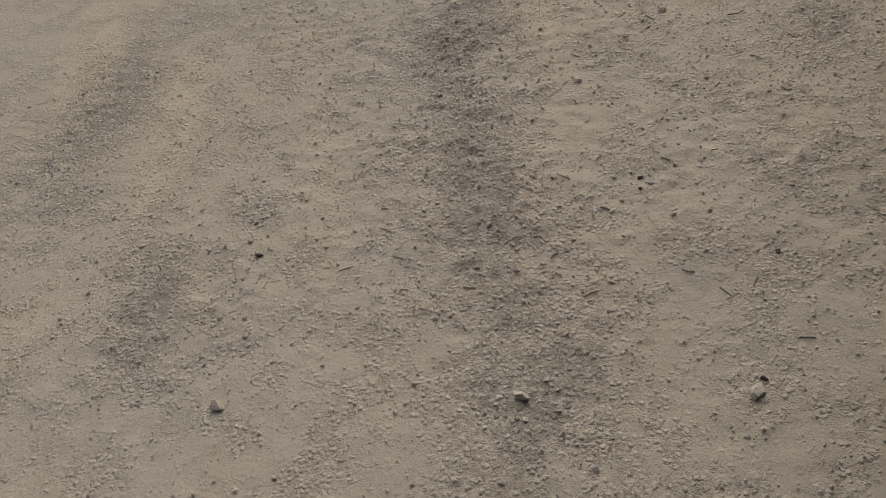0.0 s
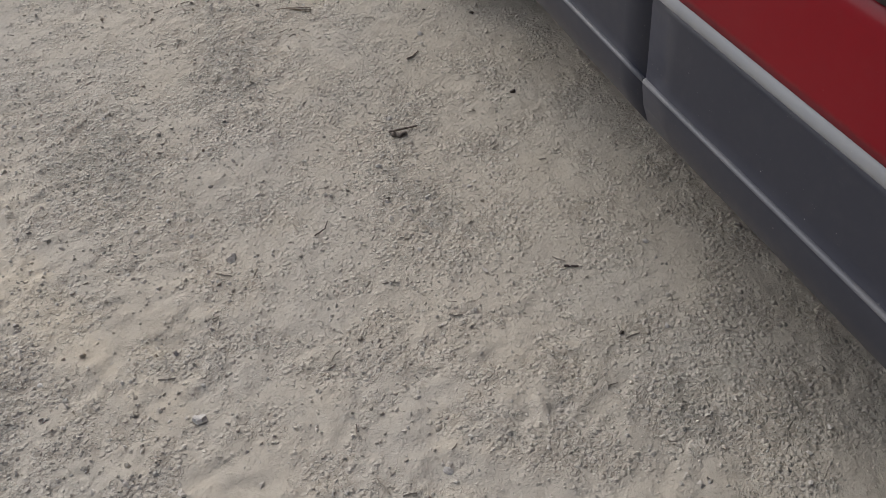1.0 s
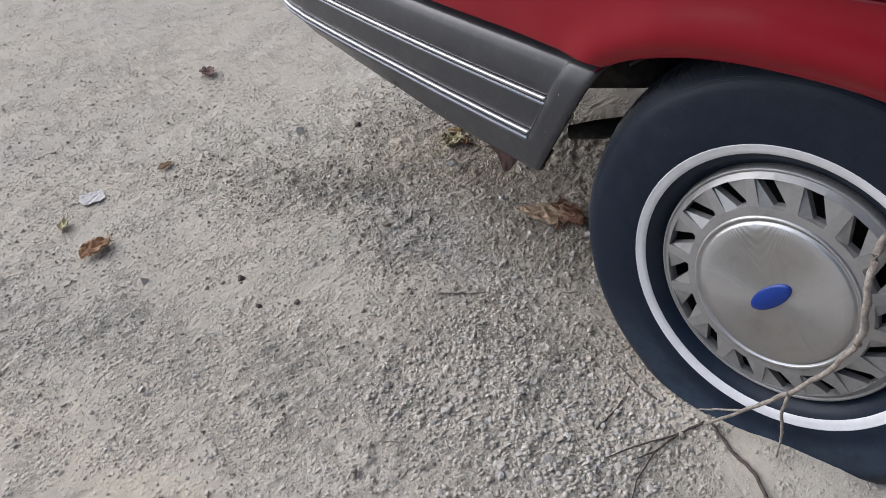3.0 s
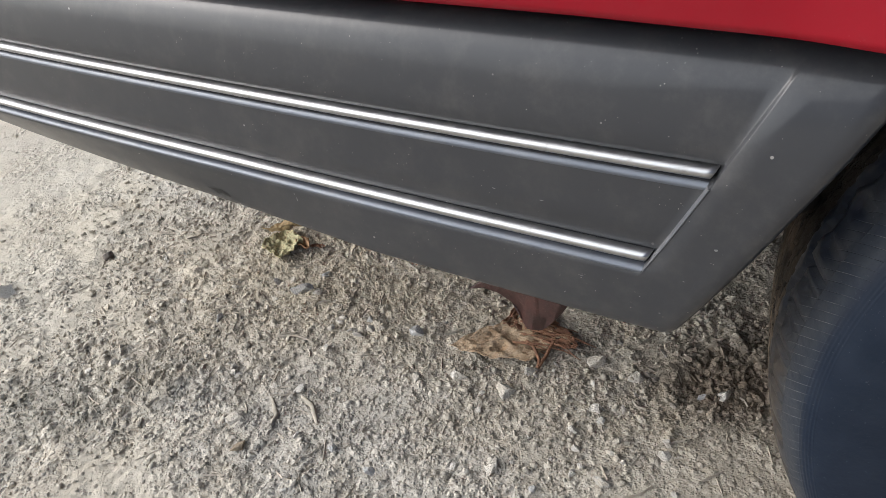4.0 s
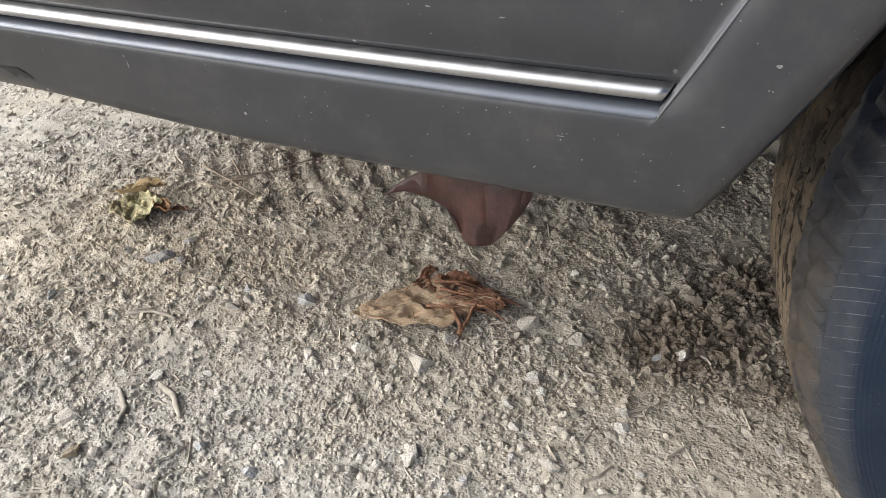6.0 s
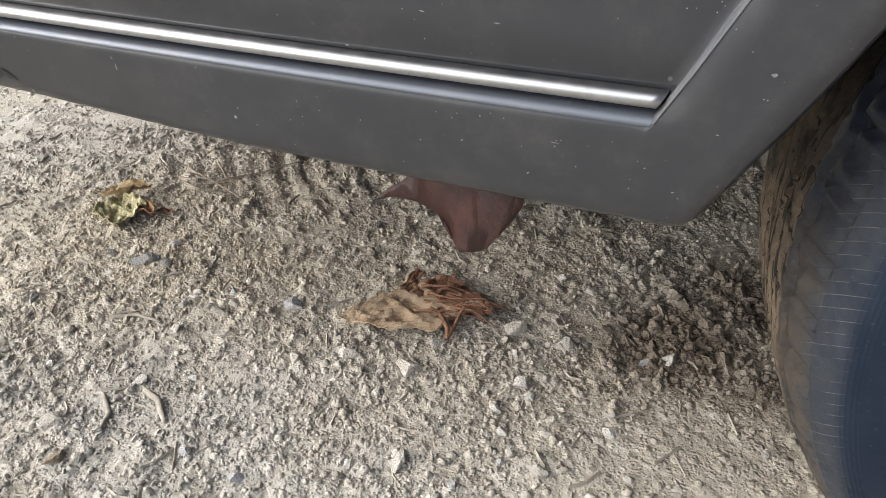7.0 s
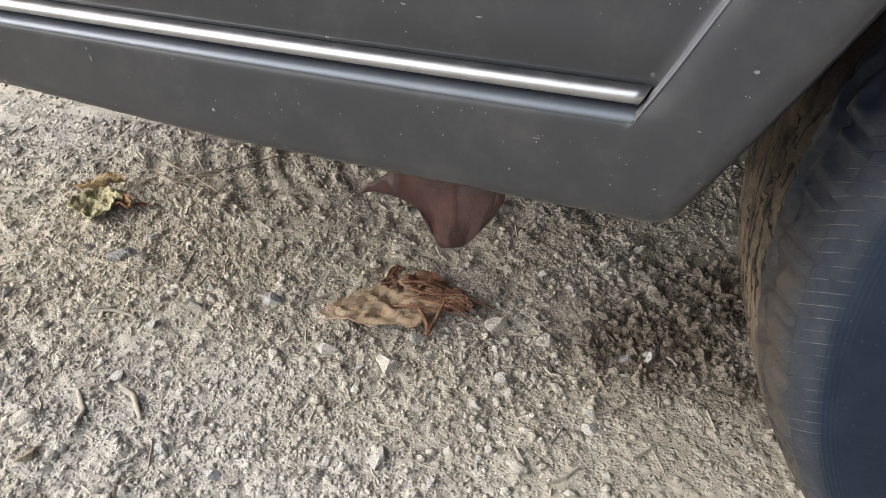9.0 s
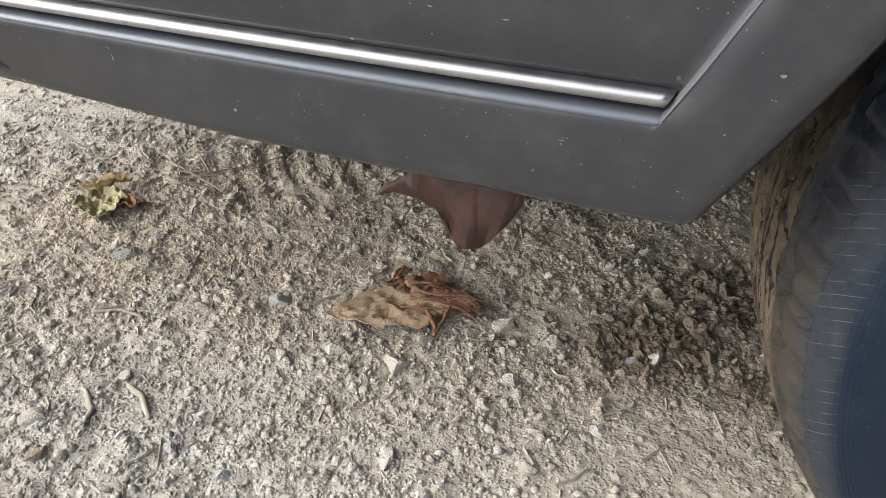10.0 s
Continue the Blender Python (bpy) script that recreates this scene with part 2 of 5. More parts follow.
def make_wheel_silver():
    m = mat("wheel_silver", (0.42, 0.41, 0.39), 0.40, 0.35)
    n = Nodes(m)
    dirt = n.ramp(n.noise(34, 6, 0.7), 0.45, 0.8)
    n.color(n.mix(n.math("MULTIPLY", dirt, 0.55), (0.33, 0.325, 0.315), (0.17, 0.16, 0.145)))
    n.rough(n.ramp(dirt, 0, 1, 0.32, 0.6))
    return m


def make_disc():
    m = mat("turned_metal", (0.52, 0.51, 0.48), 0.33, 0.9)
    n = Nodes(m)
    y, z = n.sep()[1], n.sep()[2]
    rad = n.math("SQRT", n.math("ADD", n.math("MULTIPLY", y, y), n.math("MULTIPLY", z, z)))
    n.b.inputs["Anisotropic"].default_value = 0.85
    tan = n.t.nodes.new("ShaderNodeTangent")
    tan.direction_type, tan.axis = "RADIAL", "X"
    n.link(tan.outputs[0], n.b.inputs["Tangent"])
    n.color(n.mix(n.math("MULTIPLY", n.ramp(n.noise(28, 5, 0.65), 0.45, 0.8), 0.35), (0.50, 0.50, 0.495), (0.28, 0.265, 0.24)))
    n.bump(n.math("SINE", n.math("MULTIPLY", rad, 3800.0)), 0.00012, 0.4)
    return m


def make_wood(name, a, b):
    m = mat(name, a, 0.85)
    n = Nodes(m)
    n.color(n.mix(n.ramp(n.noise(130, 5, 0.7), 0.3, 0.7), a, b))
    n.bump(n.noise(300, 4, 0.7), 0.0015, 0.8)
    return m


def make_leaf(name, a, b, c):
    m = mat(name, a, 0.75)
    n = Nodes(m)
    col = n.mix(n.ramp(n.noise(48, 5, 0.7, 1.5), 0.42, 0.70), a, b)
    col = n.mix(n.ramp(n.noise(190, 5, 0.75), 0.52, 0.72), col, c)
    n.color(col)
    n.bump(n.noise(260, 5, 0.75, 1.0), 0.0022, 1.0)
    return m


def make_rust():
    m = mat("rusty_sheet", (0.16, 0.075, 0.06), 0.5)
    n = Nodes(m)
    c = n.mix(n.ramp(n.noise(45, 5, 0.65), 0.35, 0.7), (0.030, 0.013, 0.011), (0.072, 0.028, 0.023))
    c = n.mix(n.math("MULTIPLY", n.ramp(n.noise(900, 2), 0.64, 0.72), 0.4), c, (0.28, 0.21, 0.18))
    n.color(c)
    n.bump(n.noise(260, 4, 0.7), 0.001, 0.6)
    return m


def make_plain(name, a, b, rough, scale=40):
    m = mat(name, a, rough)
    n = Nodes(m)
    n.color(n.mix(n.ramp(n.noise(scale, 5, 0.65), 0.35, 0.7), a, b))
    n.bump(n.noise(scale * 9, 3), 0.0004, 0.5)
    return m


GROUND = make_ground()
DRIFT = make_stone("drift_gravel", (0.59, 0.555, 0.495), (0.76, 0.715, 0.64), (0.68, 0.61, 0.50))
GRAVEL = make_stone("gravel_bits", (0.53, 0.500, 0.445), (0.72, 0.680, 0.605), (0.64, 0.575, 0.475))
STONE = make_stone("pale_stone", (0.53, 0.51, 0.47), (0.72, 0.69, 0.64), (0.62, 0.565, 0.48))
BLUESTONE = make_stone("blue_grey_stone", (0.44, 0.45, 0.465), (0.52, 0.525, 0.53), (0.50, 0.485, 0.45))
DARKSTONE = make_plain("dark_pebble", (0.055, 0.045, 0.037), (0.115, 0.095, 0.078), 0.85, 90)
RED = make_paint("red_paint", (0.235, 0.0015, 0.0105), (0.215, 0.0018, 0.0105), 0.34, 0.38, 0.008, 0.04)
GREY = make_paint("grey_paint", (0.0315, 0.0335, 0.0385), (0.036, 0.0375, 0.0415), 0.38, 0.42, 0.06, 0.5)
CLAD = make_paint("cladding_plastic", (0.038, 0.041, 0.057), (0.042, 0.045, 0.061), 0.42, 0.24, 0.025, 0.4)
PIN = make_paint("pinstripe_paint", (0.17, 0.175, 0.19), (0.14, 0.145, 0.155), 0.42, 0.1, 0.20, 0.3)
STRIPE = make_paint("light_grey_trim", (0.33, 0.345, 0.36), (0.29, 0.30, 0.315), 0.42, 0.2, 0.20, 0.3)
CREASE = make_paint("crease_grey", (0.10, 0.103, 0.112), (0.085, 0.088, 0.096), 0.42, 0.1, 0.15, 0.3)
SATIN = make_paint("satin_grey_edge", (0.13, 0.142, 0.166), (0.115, 0.126, 0.148), 0.36, 0.2, 0.10, 0.3)
SATIN.node_tree.nodes["Principled BSDF"].inputs["Metallic"].default_value = 0.5
RED.node_tree.nodes["Principled BSDF"].inputs["Specular IOR Level"].default_value = 0.12
BLACK = make_plain("black_plastic", (0.014, 0.014, 0.015), (0.03, 0.028, 0.026), 0.6)
UNDER = make_plain("dirty_underbody", (0.022, 0.020, 0.018), (0.06, 0.05, 0.04), 0.9)
CHROME = make_chrome()
TREAD = make_rubber("muddy_tread", True)
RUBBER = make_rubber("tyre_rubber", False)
WHITE = make_plain("whitewall_rubber", (0.82, 0.82, 0.83), (0.74, 0.74, 0.75), 0.55, 30)
SILVER = make_wheel_silver()
DISC = make_disc()
BLUE = make_plain("blue_enamel", (0.006, 0.036, 0.25), (0.009, 0.044, 0.28), 0.36, 60)
RUST = make_rust()
TWIG = make_wood("dry_twig", (0.13, 0.10, 0.078), (0.34, 0.29, 0.24))
DARKTWIG = make_wood("dark_twig", (0.055, 0.042, 0.038), (0.13, 0.10, 0.085))
BRANCH = make_wood("pale_bark", (0.24, 0.205, 0.17), (0.44, 0.39, 0.33))
MUDTWIG = make_wood("dusty_stalk", (0.22, 0.175, 0.125), (0.36, 0.30, 0.225))
STRAW = make_wood("straw", (0.33, 0.29, 0.23), (0.45, 0.41, 0.345))
LEAF_BROWN = make_leaf("brown_leaf", (0.53, 0.40, 0.265), (0.43, 0.275, 0.15), (0.56, 0.46, 0.345))
LEAF_SCRAP = make_leaf("red_brown_scraps", (0.27, 0.135, 0.075), (0.15, 0.07, 0.042), (0.40, 0.25, 0.14))
LEAF_GREEN = make_leaf("yellow_green_leaf", (0.56, 0.50, 0.29), (0.43, 0.42, 0.25), (0.36, 0.22, 0.11))
LEAF_TAN = make_leaf("tan_leaf", (0.50, 0.37, 0.20), (0.42, 0.31, 0.17), (0.58, 0.46, 0.28))
LEAF_RED = make_leaf("red_brown_leaf", (0.20, 0.115, 0.098), (0.26, 0.165, 0.135), (0.13, 0.08, 0.07))
LEAF_ORANGE = make_leaf("orange_leaf", (0.48, 0.29, 0.145), (0.27, 0.13, 0.06), (0.58, 0.44, 0.28))
PAPER = make_plain("dirty_paper", (0.62, 0.59, 0.57), (0.50, 0.47, 0.44), 0.9, 90)
SCUFF = make_plain("black_scuff", (0.012, 0.012, 0.012), (0.02, 0.02, 0.02), 0.7)
PRIMER = make_plain("pale_primer", (0.22, 0.22, 0.215), (0.15, 0.15, 0.147), 0.7, 300)
GLASS = mat("dark_glass", (0.02, 0.025, 0.025), 0.05)


# ---- mesh helpers ----
def obj(name, verts, faces, material, parent=None, label="", smooth=True):
    me = bpy.data.meshes.new(name)
    me.from_pydata([tuple(map(float, v)) for v in verts], [], [tuple(map(int, f)) for f in faces])
    if smooth:
        me.shade_smooth()
    else:
        me.shade_flat()
    for mm in material if isinstance(material, (list, tuple)) else [material]:
        me.materials.append(mm)
    ob = new(name, me)
    if parent is not None:
        ob.parent = parent
    if label:
        ob["label"] = label
    return ob


def part(name, bm, material, parent, label="", smooth=False):
    me = bpy.data.meshes.new(name)
    bm.to_mesh(me)
    bm.free()
    if smooth:
        me.shade_smooth()
    else:
        me.shade_flat()
    me.materials.append(material)
    ob = new(name, me)
    ob.parent = parent
    if label:
        ob["label"] = label
    return ob


def grid_faces(nr, nc, close=False, flip=False):
    out = []
    for i in range(nr - 1):
        for j in range(nc if close else nc - 1):
            k = (j + 1) % nc
            f = (i * nc + j, i * nc + k, (i + 1) * nc + k, (i + 1) * nc + j)
            out.append(f[::-1] if flip else f)
    return out


def solid(ob, t, offset=-1.0):
    md = ob.modifiers.new("thickness", "SOLIDIFY")
    md.thickness, md.offset = t, offset
    return ob


def tube(pts, radii, sides=7, wob=0.0, seed=0):
    """Verts and faces of a tube along pts."""
    rnd = random.Random(seed)
    pts = [Vector(p) for p in pts]
    vs, fs = [], []
    up = Vector((0.31, 0.17, 0.93)).normalized()
    for i, p in enumerate(pts):
        d = (pts[min(i + 1, len(pts) - 1)] - pts[max(i - 1, 0)]).normalized()
        a = d.cross(up)
        a = a.normalized() if a.length > 1e-4 else Vector((1, 0, 0))
        b = d.cross(a)
        for k in range(sides):
            w = 2 * math.pi * k / sides
            r = radii[i] * (1 + wob * (rnd.random() - 0.5))
            vs.append(p + (a * math.cos(w) + b * math.sin(w)) * r)
    for i in range(len(pts) - 1):
        for k in range(sides):
            q = (k + 1) % sides
            fs.append((i * sides + k, i * sides + q, (i + 1) * sides + q, (i + 1) * sides + k))
    n = len(vs)
    fs.append(tuple(range(sides))[::-1])
    fs.append(tuple(range(n - sides, n)))
    return vs, fs


def subdivide(pts, per, jit, seed):
    rnd = random.Random(seed)
    out = []
    for a, b in zip(pts, pts[1:]):
        a, b = Vector(a), Vector(b)
        for k in range(per):
            p = a.lerp(b, k / per)
            if k:
                p += Vector([(rnd.random() - 0.5) * jit for _ in range(3)])
            out.append(p)
    out.append(Vector(pts[-1]))
    return out


# ---- height of the ground ----
def lattice(ix, iy, seed):
    h = (ix.astype(np.int64) * 374761393 + iy.astype(np.int64) * 668265263 + seed * 974711) & 0xFFFFFFFF
    h = ((h ^ (h >> 13)) * 1274126177) & 0xFFFFFFFF
    h = h ^ (h >> 16)
    return (h & 0xFFFF) / 65535.0


def vnoise(x, y, size, seed):
    """Value noise, 0 to 1, with cells of that size."""
    u, v = x / size, y / size
    iu, iv = np.floor(u), np.floor(v)
    fu, fv = u - iu, v - iv
    fu, fv = fu * fu * (3 - 2 * fu), fv * fv * (3 - 2 * fv)
    a, b = lattice(iu, iv, seed), lattice(iu + 1, iv, seed)
    c, d = lattice(iu, iv + 1, seed), lattice(iu + 1, iv + 1, seed)
    return (a * (1 - fu) + b * fu) * (1 - fv) + (c * (1 - fu) + d * fu) * fv


def clods(x, y, size, seed):
    """Rounded lumps scattered over jittered cells: 0 between them, up to 1 on top."""
    iu, iv = np.floor(x / size), np.floor(y / size)
    best = np.zeros_like(x)
    for du in (-1, 0, 1):
        for dv in (-1, 0, 1):
            cu, cv = iu + du, iv + dv
            px = (cu + lattice(cu, cv, seed)) * size
            py = (cv + lattice(cu, cv, seed + 7)) * size
            k = lattice(cu, cv, seed + 13)
            r = size * (0.25 + 0.45 * k)
            st = 0.6 + 0.8 * lattice(cu, cv, seed + 19)
            d2 = (((x - px) * st) ** 2 + ((y - py) / st) ** 2) / (r * r)
            best = np.maximum(best, np.where(d2 < 1, np.clip(1.35 * np.sqrt(np.clip(1 - d2, 0, 1)), 0, 1), 0) * k)
    return best


# stretches of loose grey gravel: x, y, half length along y, half width, turn in degrees, strength
BLOBS = [(-1.02, -1.90, 0.60, 0.10, 31, 0.95), (-2.18, -1.93, 0.42, 0.12, 21, 1.0), (-1.50, -2.53, 0.18, 0.09, 35, 0.9), (-1.30, -1.42, 0.30, 0.12, 20, 0.9), (-0.68, -2.45, 0.30, 0.14, 25, 0.8),
         (-0.37, -1.20, 0.25, 0.10, 5, 0.5), (-1.02, -0.75, 0.35, 0.14, 20, 0.6), (-0.70, 0.12, 0.36, 0.10, 14, 1.0), (-0.66, -0.50, 0.30, 0.12, 0, 0.8), (-0.33, -0.97, 0.20, 0.10, -12, 0.6),
         (-0.05, -1.84, 0.10, 0.16, -40, 0.9), (0.17, -1.35, 0.70, 0.10, 0, 0.2), (-0.62, 1.08, 0.30, 0.14, 30, 0.7), (-0.40, 0.62, 0.35, 0.16, 20, 0.75), (-0.03, 0.86, 0.15, 0.10, 0, 0.5),
         (-0.10, 0.45, 0.25, 0.16, 0, 0.8), (0.05, 1.20, 0.25, 0.10, 30, 0.7), (-0.28, 0.25, 0.16, 0.20, 0, 0.6), (0.03, 0.80, 0.30, 0.09, 0, 0.5), (0.30, 0.38, 0.10, 0.12, 0, 0.3), (-0.22, 0.10, 0.12, 0.12, 0, 0.7)]


# warmer, paler dust, and dark crumbly soil
# the first two tan patches paint in light under the bumper
TAN = [(0.42, 1.00, 0.34, 0.20, 0, 0.95), (0.46, 0.62, 0.24, 0.12, 0, 0.85), (0.375, 0.80, 0.14, 0.07, 10, 1.0), (0.40, 0.66, 0.12, 0.08, 0, 0.6), (0.12, 0.42, 0.16, 0.12, 0, 0.3), (-1.18, -1.13, 0.50, 0.08, 30, 1.0), (-1.88, -2.00, 0.45, 0.10, 31, 1.0), (-1.72, -2.68, 0.20, 0.12, 30, 0.7), (-1.30, -2.15, 0.55, 0.14, 30, 0.6), (-0.95, -1.45, 0.25, 0.07, 20, 0.7), (0.22, 0.45, 0.30, 0.12, 0, 0.45), (0.50, 0.50, 0.20, 0.12, 0, 0.5), (-2.45, -1.75, 0.5, 0.14, 40, 0.9),
       (-0.50, -1.75, 0.30, 0.16, 10, 0.33), (-0.32, -2.15, 0.30, 0.12, 10, 0.22), (-0.75, 0.70, 0.42, 0.08, 22, 0.95), (-0.43, 0.12, 0.25, 0.10, 0, 0.5), (-1.20, -0.80, 0.35, 0.10, 10, 0.39), (-0.36, -0.22, 0.28, 0.13, 0, 0.5),
       (0.25, 2.20, 0.5, 0.22, -30, 0.39), (-0.56, 1.52, 0.30, 0.16, 20, 0.39), (-0.82, 0.97, 0.30, 0.12, 10, 0.7), (-1.15, 0.05, 0.4, 0.12, 0, 0.39), (-0.85, -1.15, 0.3, 0.12, 15, 0.28)]
CRUMBLY = [(0.34, 0.85, 0.60, 0.30, 0, 1.0), (0.32, 0.36, 0.15, 0.13, 0, 1.0), (0.10, 0.75, 0.25, 0.15, 0, 1.0)]
ASH = [(0.12, 0.86, 0.25, 0.15, 0, 0.9), (0.08, 0.64, 0.16, 0.10, 0, 0.8), (0.64, 1.30, 0.35, 0.25, 0, 0.8), (0.04, 0.52, 0.12, 0.07, 0, 0.6)]
# trodden places with few loose bits
SMOOTH = [(0.15, 0.35, 0.16, 0.11, 0, 0.95), (0.44, 0.60, 0.14, 0.10, 0, 0.6)]
# brown soil by the tyre with shade painted in, the last patch mostly shade
SHADED_SOIL = [(0.31, 0.37, 0.12, 0.10, 20, 1.0), (0.40, 0.29, 0.12, 0.12, 0, 0.85), (0.25, 0.29, 0.08, 0.06, 0, 0.75), (0.17, 0.33, 0.13, 0.12, 0, 0.45)]


def patches(x, y, spots):
    g = np.zeros_like(x)
    for bx, by, ly, lx, turn, s in spots:
        c, sn = math.cos(radians(turn)), math.sin(radians(turn))
        u, v = (x - bx) * c + (y - by) * sn, -(x - bx) * sn + (y - by) * c
        g = np.maximum(g, s * np.exp(-((u / lx) ** 2 + (v / ly) ** 2)))
    return g


def gravel_at(x, y):
    g = patches(x, y, BLOBS)
    w = vnoise(x, y, 0.16, 31) * 0.6 + vnoise(x, y, 0.07, 32) * 0.4
    return np.clip(g * (0.45 + 1.1 * w), 0, 1)


def tread_print(x, y):
    """Prints of a tyre that ran along the car's front, under the bumper."""
    band = np.exp(-(((x - 0.66 - 0.10 * (y - 1.0)) / 0.13) ** 4)) * np.clip((y - 0.70) / 0.12, 0, 1) * np.clip((1.14 - y) / 0.10, 0, 1)
    ridge = np.tanh(2.2 * np.sin((y + 0.55 * np.abs(x - 0.66) + 0.012 * (vnoise(x, y, 0.09, 23) - 0.5)) * 2 * math.pi / 0.044))
    # further on the wheel slid and left long furrows
    slid = np.exp(-(((x - 0.66) / 0.22) ** 4)) * np.clip((y - 1.08) / 0.12, 0, 1) * np.clip((1.9 - y) / 0.4, 0, 1)
    furrow = np.tanh(1.6 * np.sin((x + 0.02 * vnoise(x, y, 0.2, 24)) * 2 * math.pi / 0.052)) * (0.2 + 0.6 * vnoise(x, y, 0.11, 25))
    return band * ridge * (0.30 + 0.60 * vnoise(x, y, 0.06, 22)) + slid * furrow


def ground_z(x, y):
    x, y = np.asarray(x, float), np.asarray(y, float)
    near = np.exp(-(((x + 0.3) / 3.2) ** 4 + ((y - 0.2) / 4.6) ** 4))
    g = gravel_at(x, y)
    crusty = np.clip((vnoise(x, y, 0.45, 3) - 0.25) * 1.6, 0, 1)
    front = 1 / (1 + np.exp(-np.clip((y - 0.45) / 0.12, -40, 40))) / (1 + np.exp(-np.clip((x + 0.12) / 0.10, -40, 40)))
    calm = patches(x, y, [(0.12, -1.1, 1.30, 0.24, 0, 0.65), (0.14, 0.38, 0.14, 0.10, 0, 0.95), (0.42, 0.80, 0.12, 0.08, 0, 0.4)])
    dug = patches(x, y, [(0.31, 0.37, 0.09, 0.07, 20, 1.0), (0.40, 0.30, 0.10, 0.10, 0, 0.8), (0.26, 0.29, 0.05, 0.05, 0, 0.8), (0.24, 0.67, 0.06, 0.04, 0, 0.5)])
    rough = (0.26 + 0.52 * crusty * (1 - 0.6 * front) + 0.50 * g + 0.20 * front) * (1 - 0.80 * calm) + 0.45 * dug
    wx = x + 0.02 * (vnoise(x, y, 0.05, 41) - 0.5) + 0.010 * (vnoise(x, y, 0.011, 43) - 0.5)
    wy = y + 0.02 * (vnoise(x, y, 0.05, 42) - 0.5) + 0.010 * (vnoise(x, y, 0.011, 44) - 0.5)
    z = 0.016 * (vnoise(x, y, 0.7, 1) - 0.5) + 0.008 * (vnoise(x, y, 0.22, 2) - 0.5)
    z = z + rough * (0.007 * (vnoise(wx, wy, 0.060, 4) - 0.5) + 0.006 * (vnoise(wx, wy, 0.026, 5) - 0.5) + 0.0024 * (vnoise(wx, wy, 0.012, 6) - 0.5) + 0.0012 * (vnoise(x, y, 0.0065, 9) - 0.5))
    z = z + rough * (0.0036 * clods(wx, wy, 0.036, 51) + 0.0046 * clods(wx, wy, 0.017, 61)) * (0.4 + 1.0 * vnoise(x, y, 0.05, 71))
    # small crumbs, where the camera comes near
    close = (x > -0.2) & (x < 0.9) & (y > 0.1) & (y < 1.5)
    if close.any():
        cx, cy = wx[close], wy[close]
        crumb = 0.0034 * clods(cx, cy, 0.0100, 81) + 0.0016 * clods(cx, cy, 0.0062, 91)
        z[close] += crumb * (0.15 + np.clip(rough[close], 0, 1.5) * vnoise(cx, cy, 0.07, 92) * 1.2)
    z = z + 0.0038 * tread_print(x, y)
    # the trodden earth that the tyre stands in
    dip = np.exp(-(((x - 0.1) / 0.16) ** 4 + ((y + 0.03) / 0.22) ** 4))
    # earth banked against the outer side of the tyre
    bank = np.exp(-(((x + 0.005) / 0.085) ** 2 + ((y + 0.18) / 0.22) ** 2))
    return z * near * (1 - 0.7 * dip) + 0.024 * dip + 0.030 * bank * (0.9 + 0.2 * vnoise(x, y, 0.05, 97)) - 0.004


def axis(*spans):
    """Coordinates from spans of (start, end, step), with steps that grow outwards to the horizon."""
    mid = np.concatenate([np.arange(a, b, s) for a, b, s in spans])
    step = 0.02 * 1.22 ** np.arange(46)
    out = np.cumsum(step)
    return np.concatenate([(mid[0] - out)[::-1], mid, mid[-1] + out])


def mark_soil(me, x, y):
    """Where gravel, pale dust and soil with painted shade lie, for the ground's colours."""
    for name, v in (("gravel", gravel_at(x, y)), ("tan", patches(x, y, TAN)), ("shaded_soil", patches(x, y, SHADED_SOIL)), ("crumbly", patches(x, y, CRUMBLY)), ("ash", patches(x, y, ASH))):
        at = me.attributes.new(name, "FLOAT", "POINT")
        at.data.foreach_set("value", v.astype(np.float32))


def build_ground():
    xs = axis((-2.6, -1.35, 0.016), (-1.35, -0.03, 0.0085), (-0.03, 0.66, 0.0030), (0.66, 0.80, 0.006), (0.80, 1.1, 0.016))
    ys = axis((-3.1, -2.6, 0.014), (-2.6, 0.24, 0.0088), (0.24, 1.22, 0.0030), (1.22, 1.9, 0.0080), (1.9, 4.0, 0.020))
    X, Y = np.meshgrid(xs, ys)
    Z = ground_z(X, Y)
    n = X.size
    me = bpy.data.meshes.new("ground")
    me.vertices.add(n)
    me.vertices.foreach_set("co", np.stack([X, Y, Z], -1).astype(np.float32).ravel())
    nr, nc = X.shape
    i = np.arange(nr - 1)[:, None] * nc + np.arange(nc - 1)[None, :]
    quad = np.stack([i, i + 1, i + nc + 1, i + nc], -1).reshape(-1, 4)
    me.loops.add(quad.size)
    me.loops.foreach_set("vertex_index", quad.ravel().astype(np.int32))
    me.polygons.add(len(quad))
    me.polygons.foreach_set("loop_start", np.arange(0, quad.size, 4, dtype=np.int32))
    me.update(calc_edges=True)
    me.shade_smooth()
    mark_soil(me, X.ravel(), Y.ravel())
    me.materials.append(GROUND)
    return tagged(new("ground", me), "dry dusty earth with gravel patches and crusty clods", "ground", kind="structure")


build_ground()

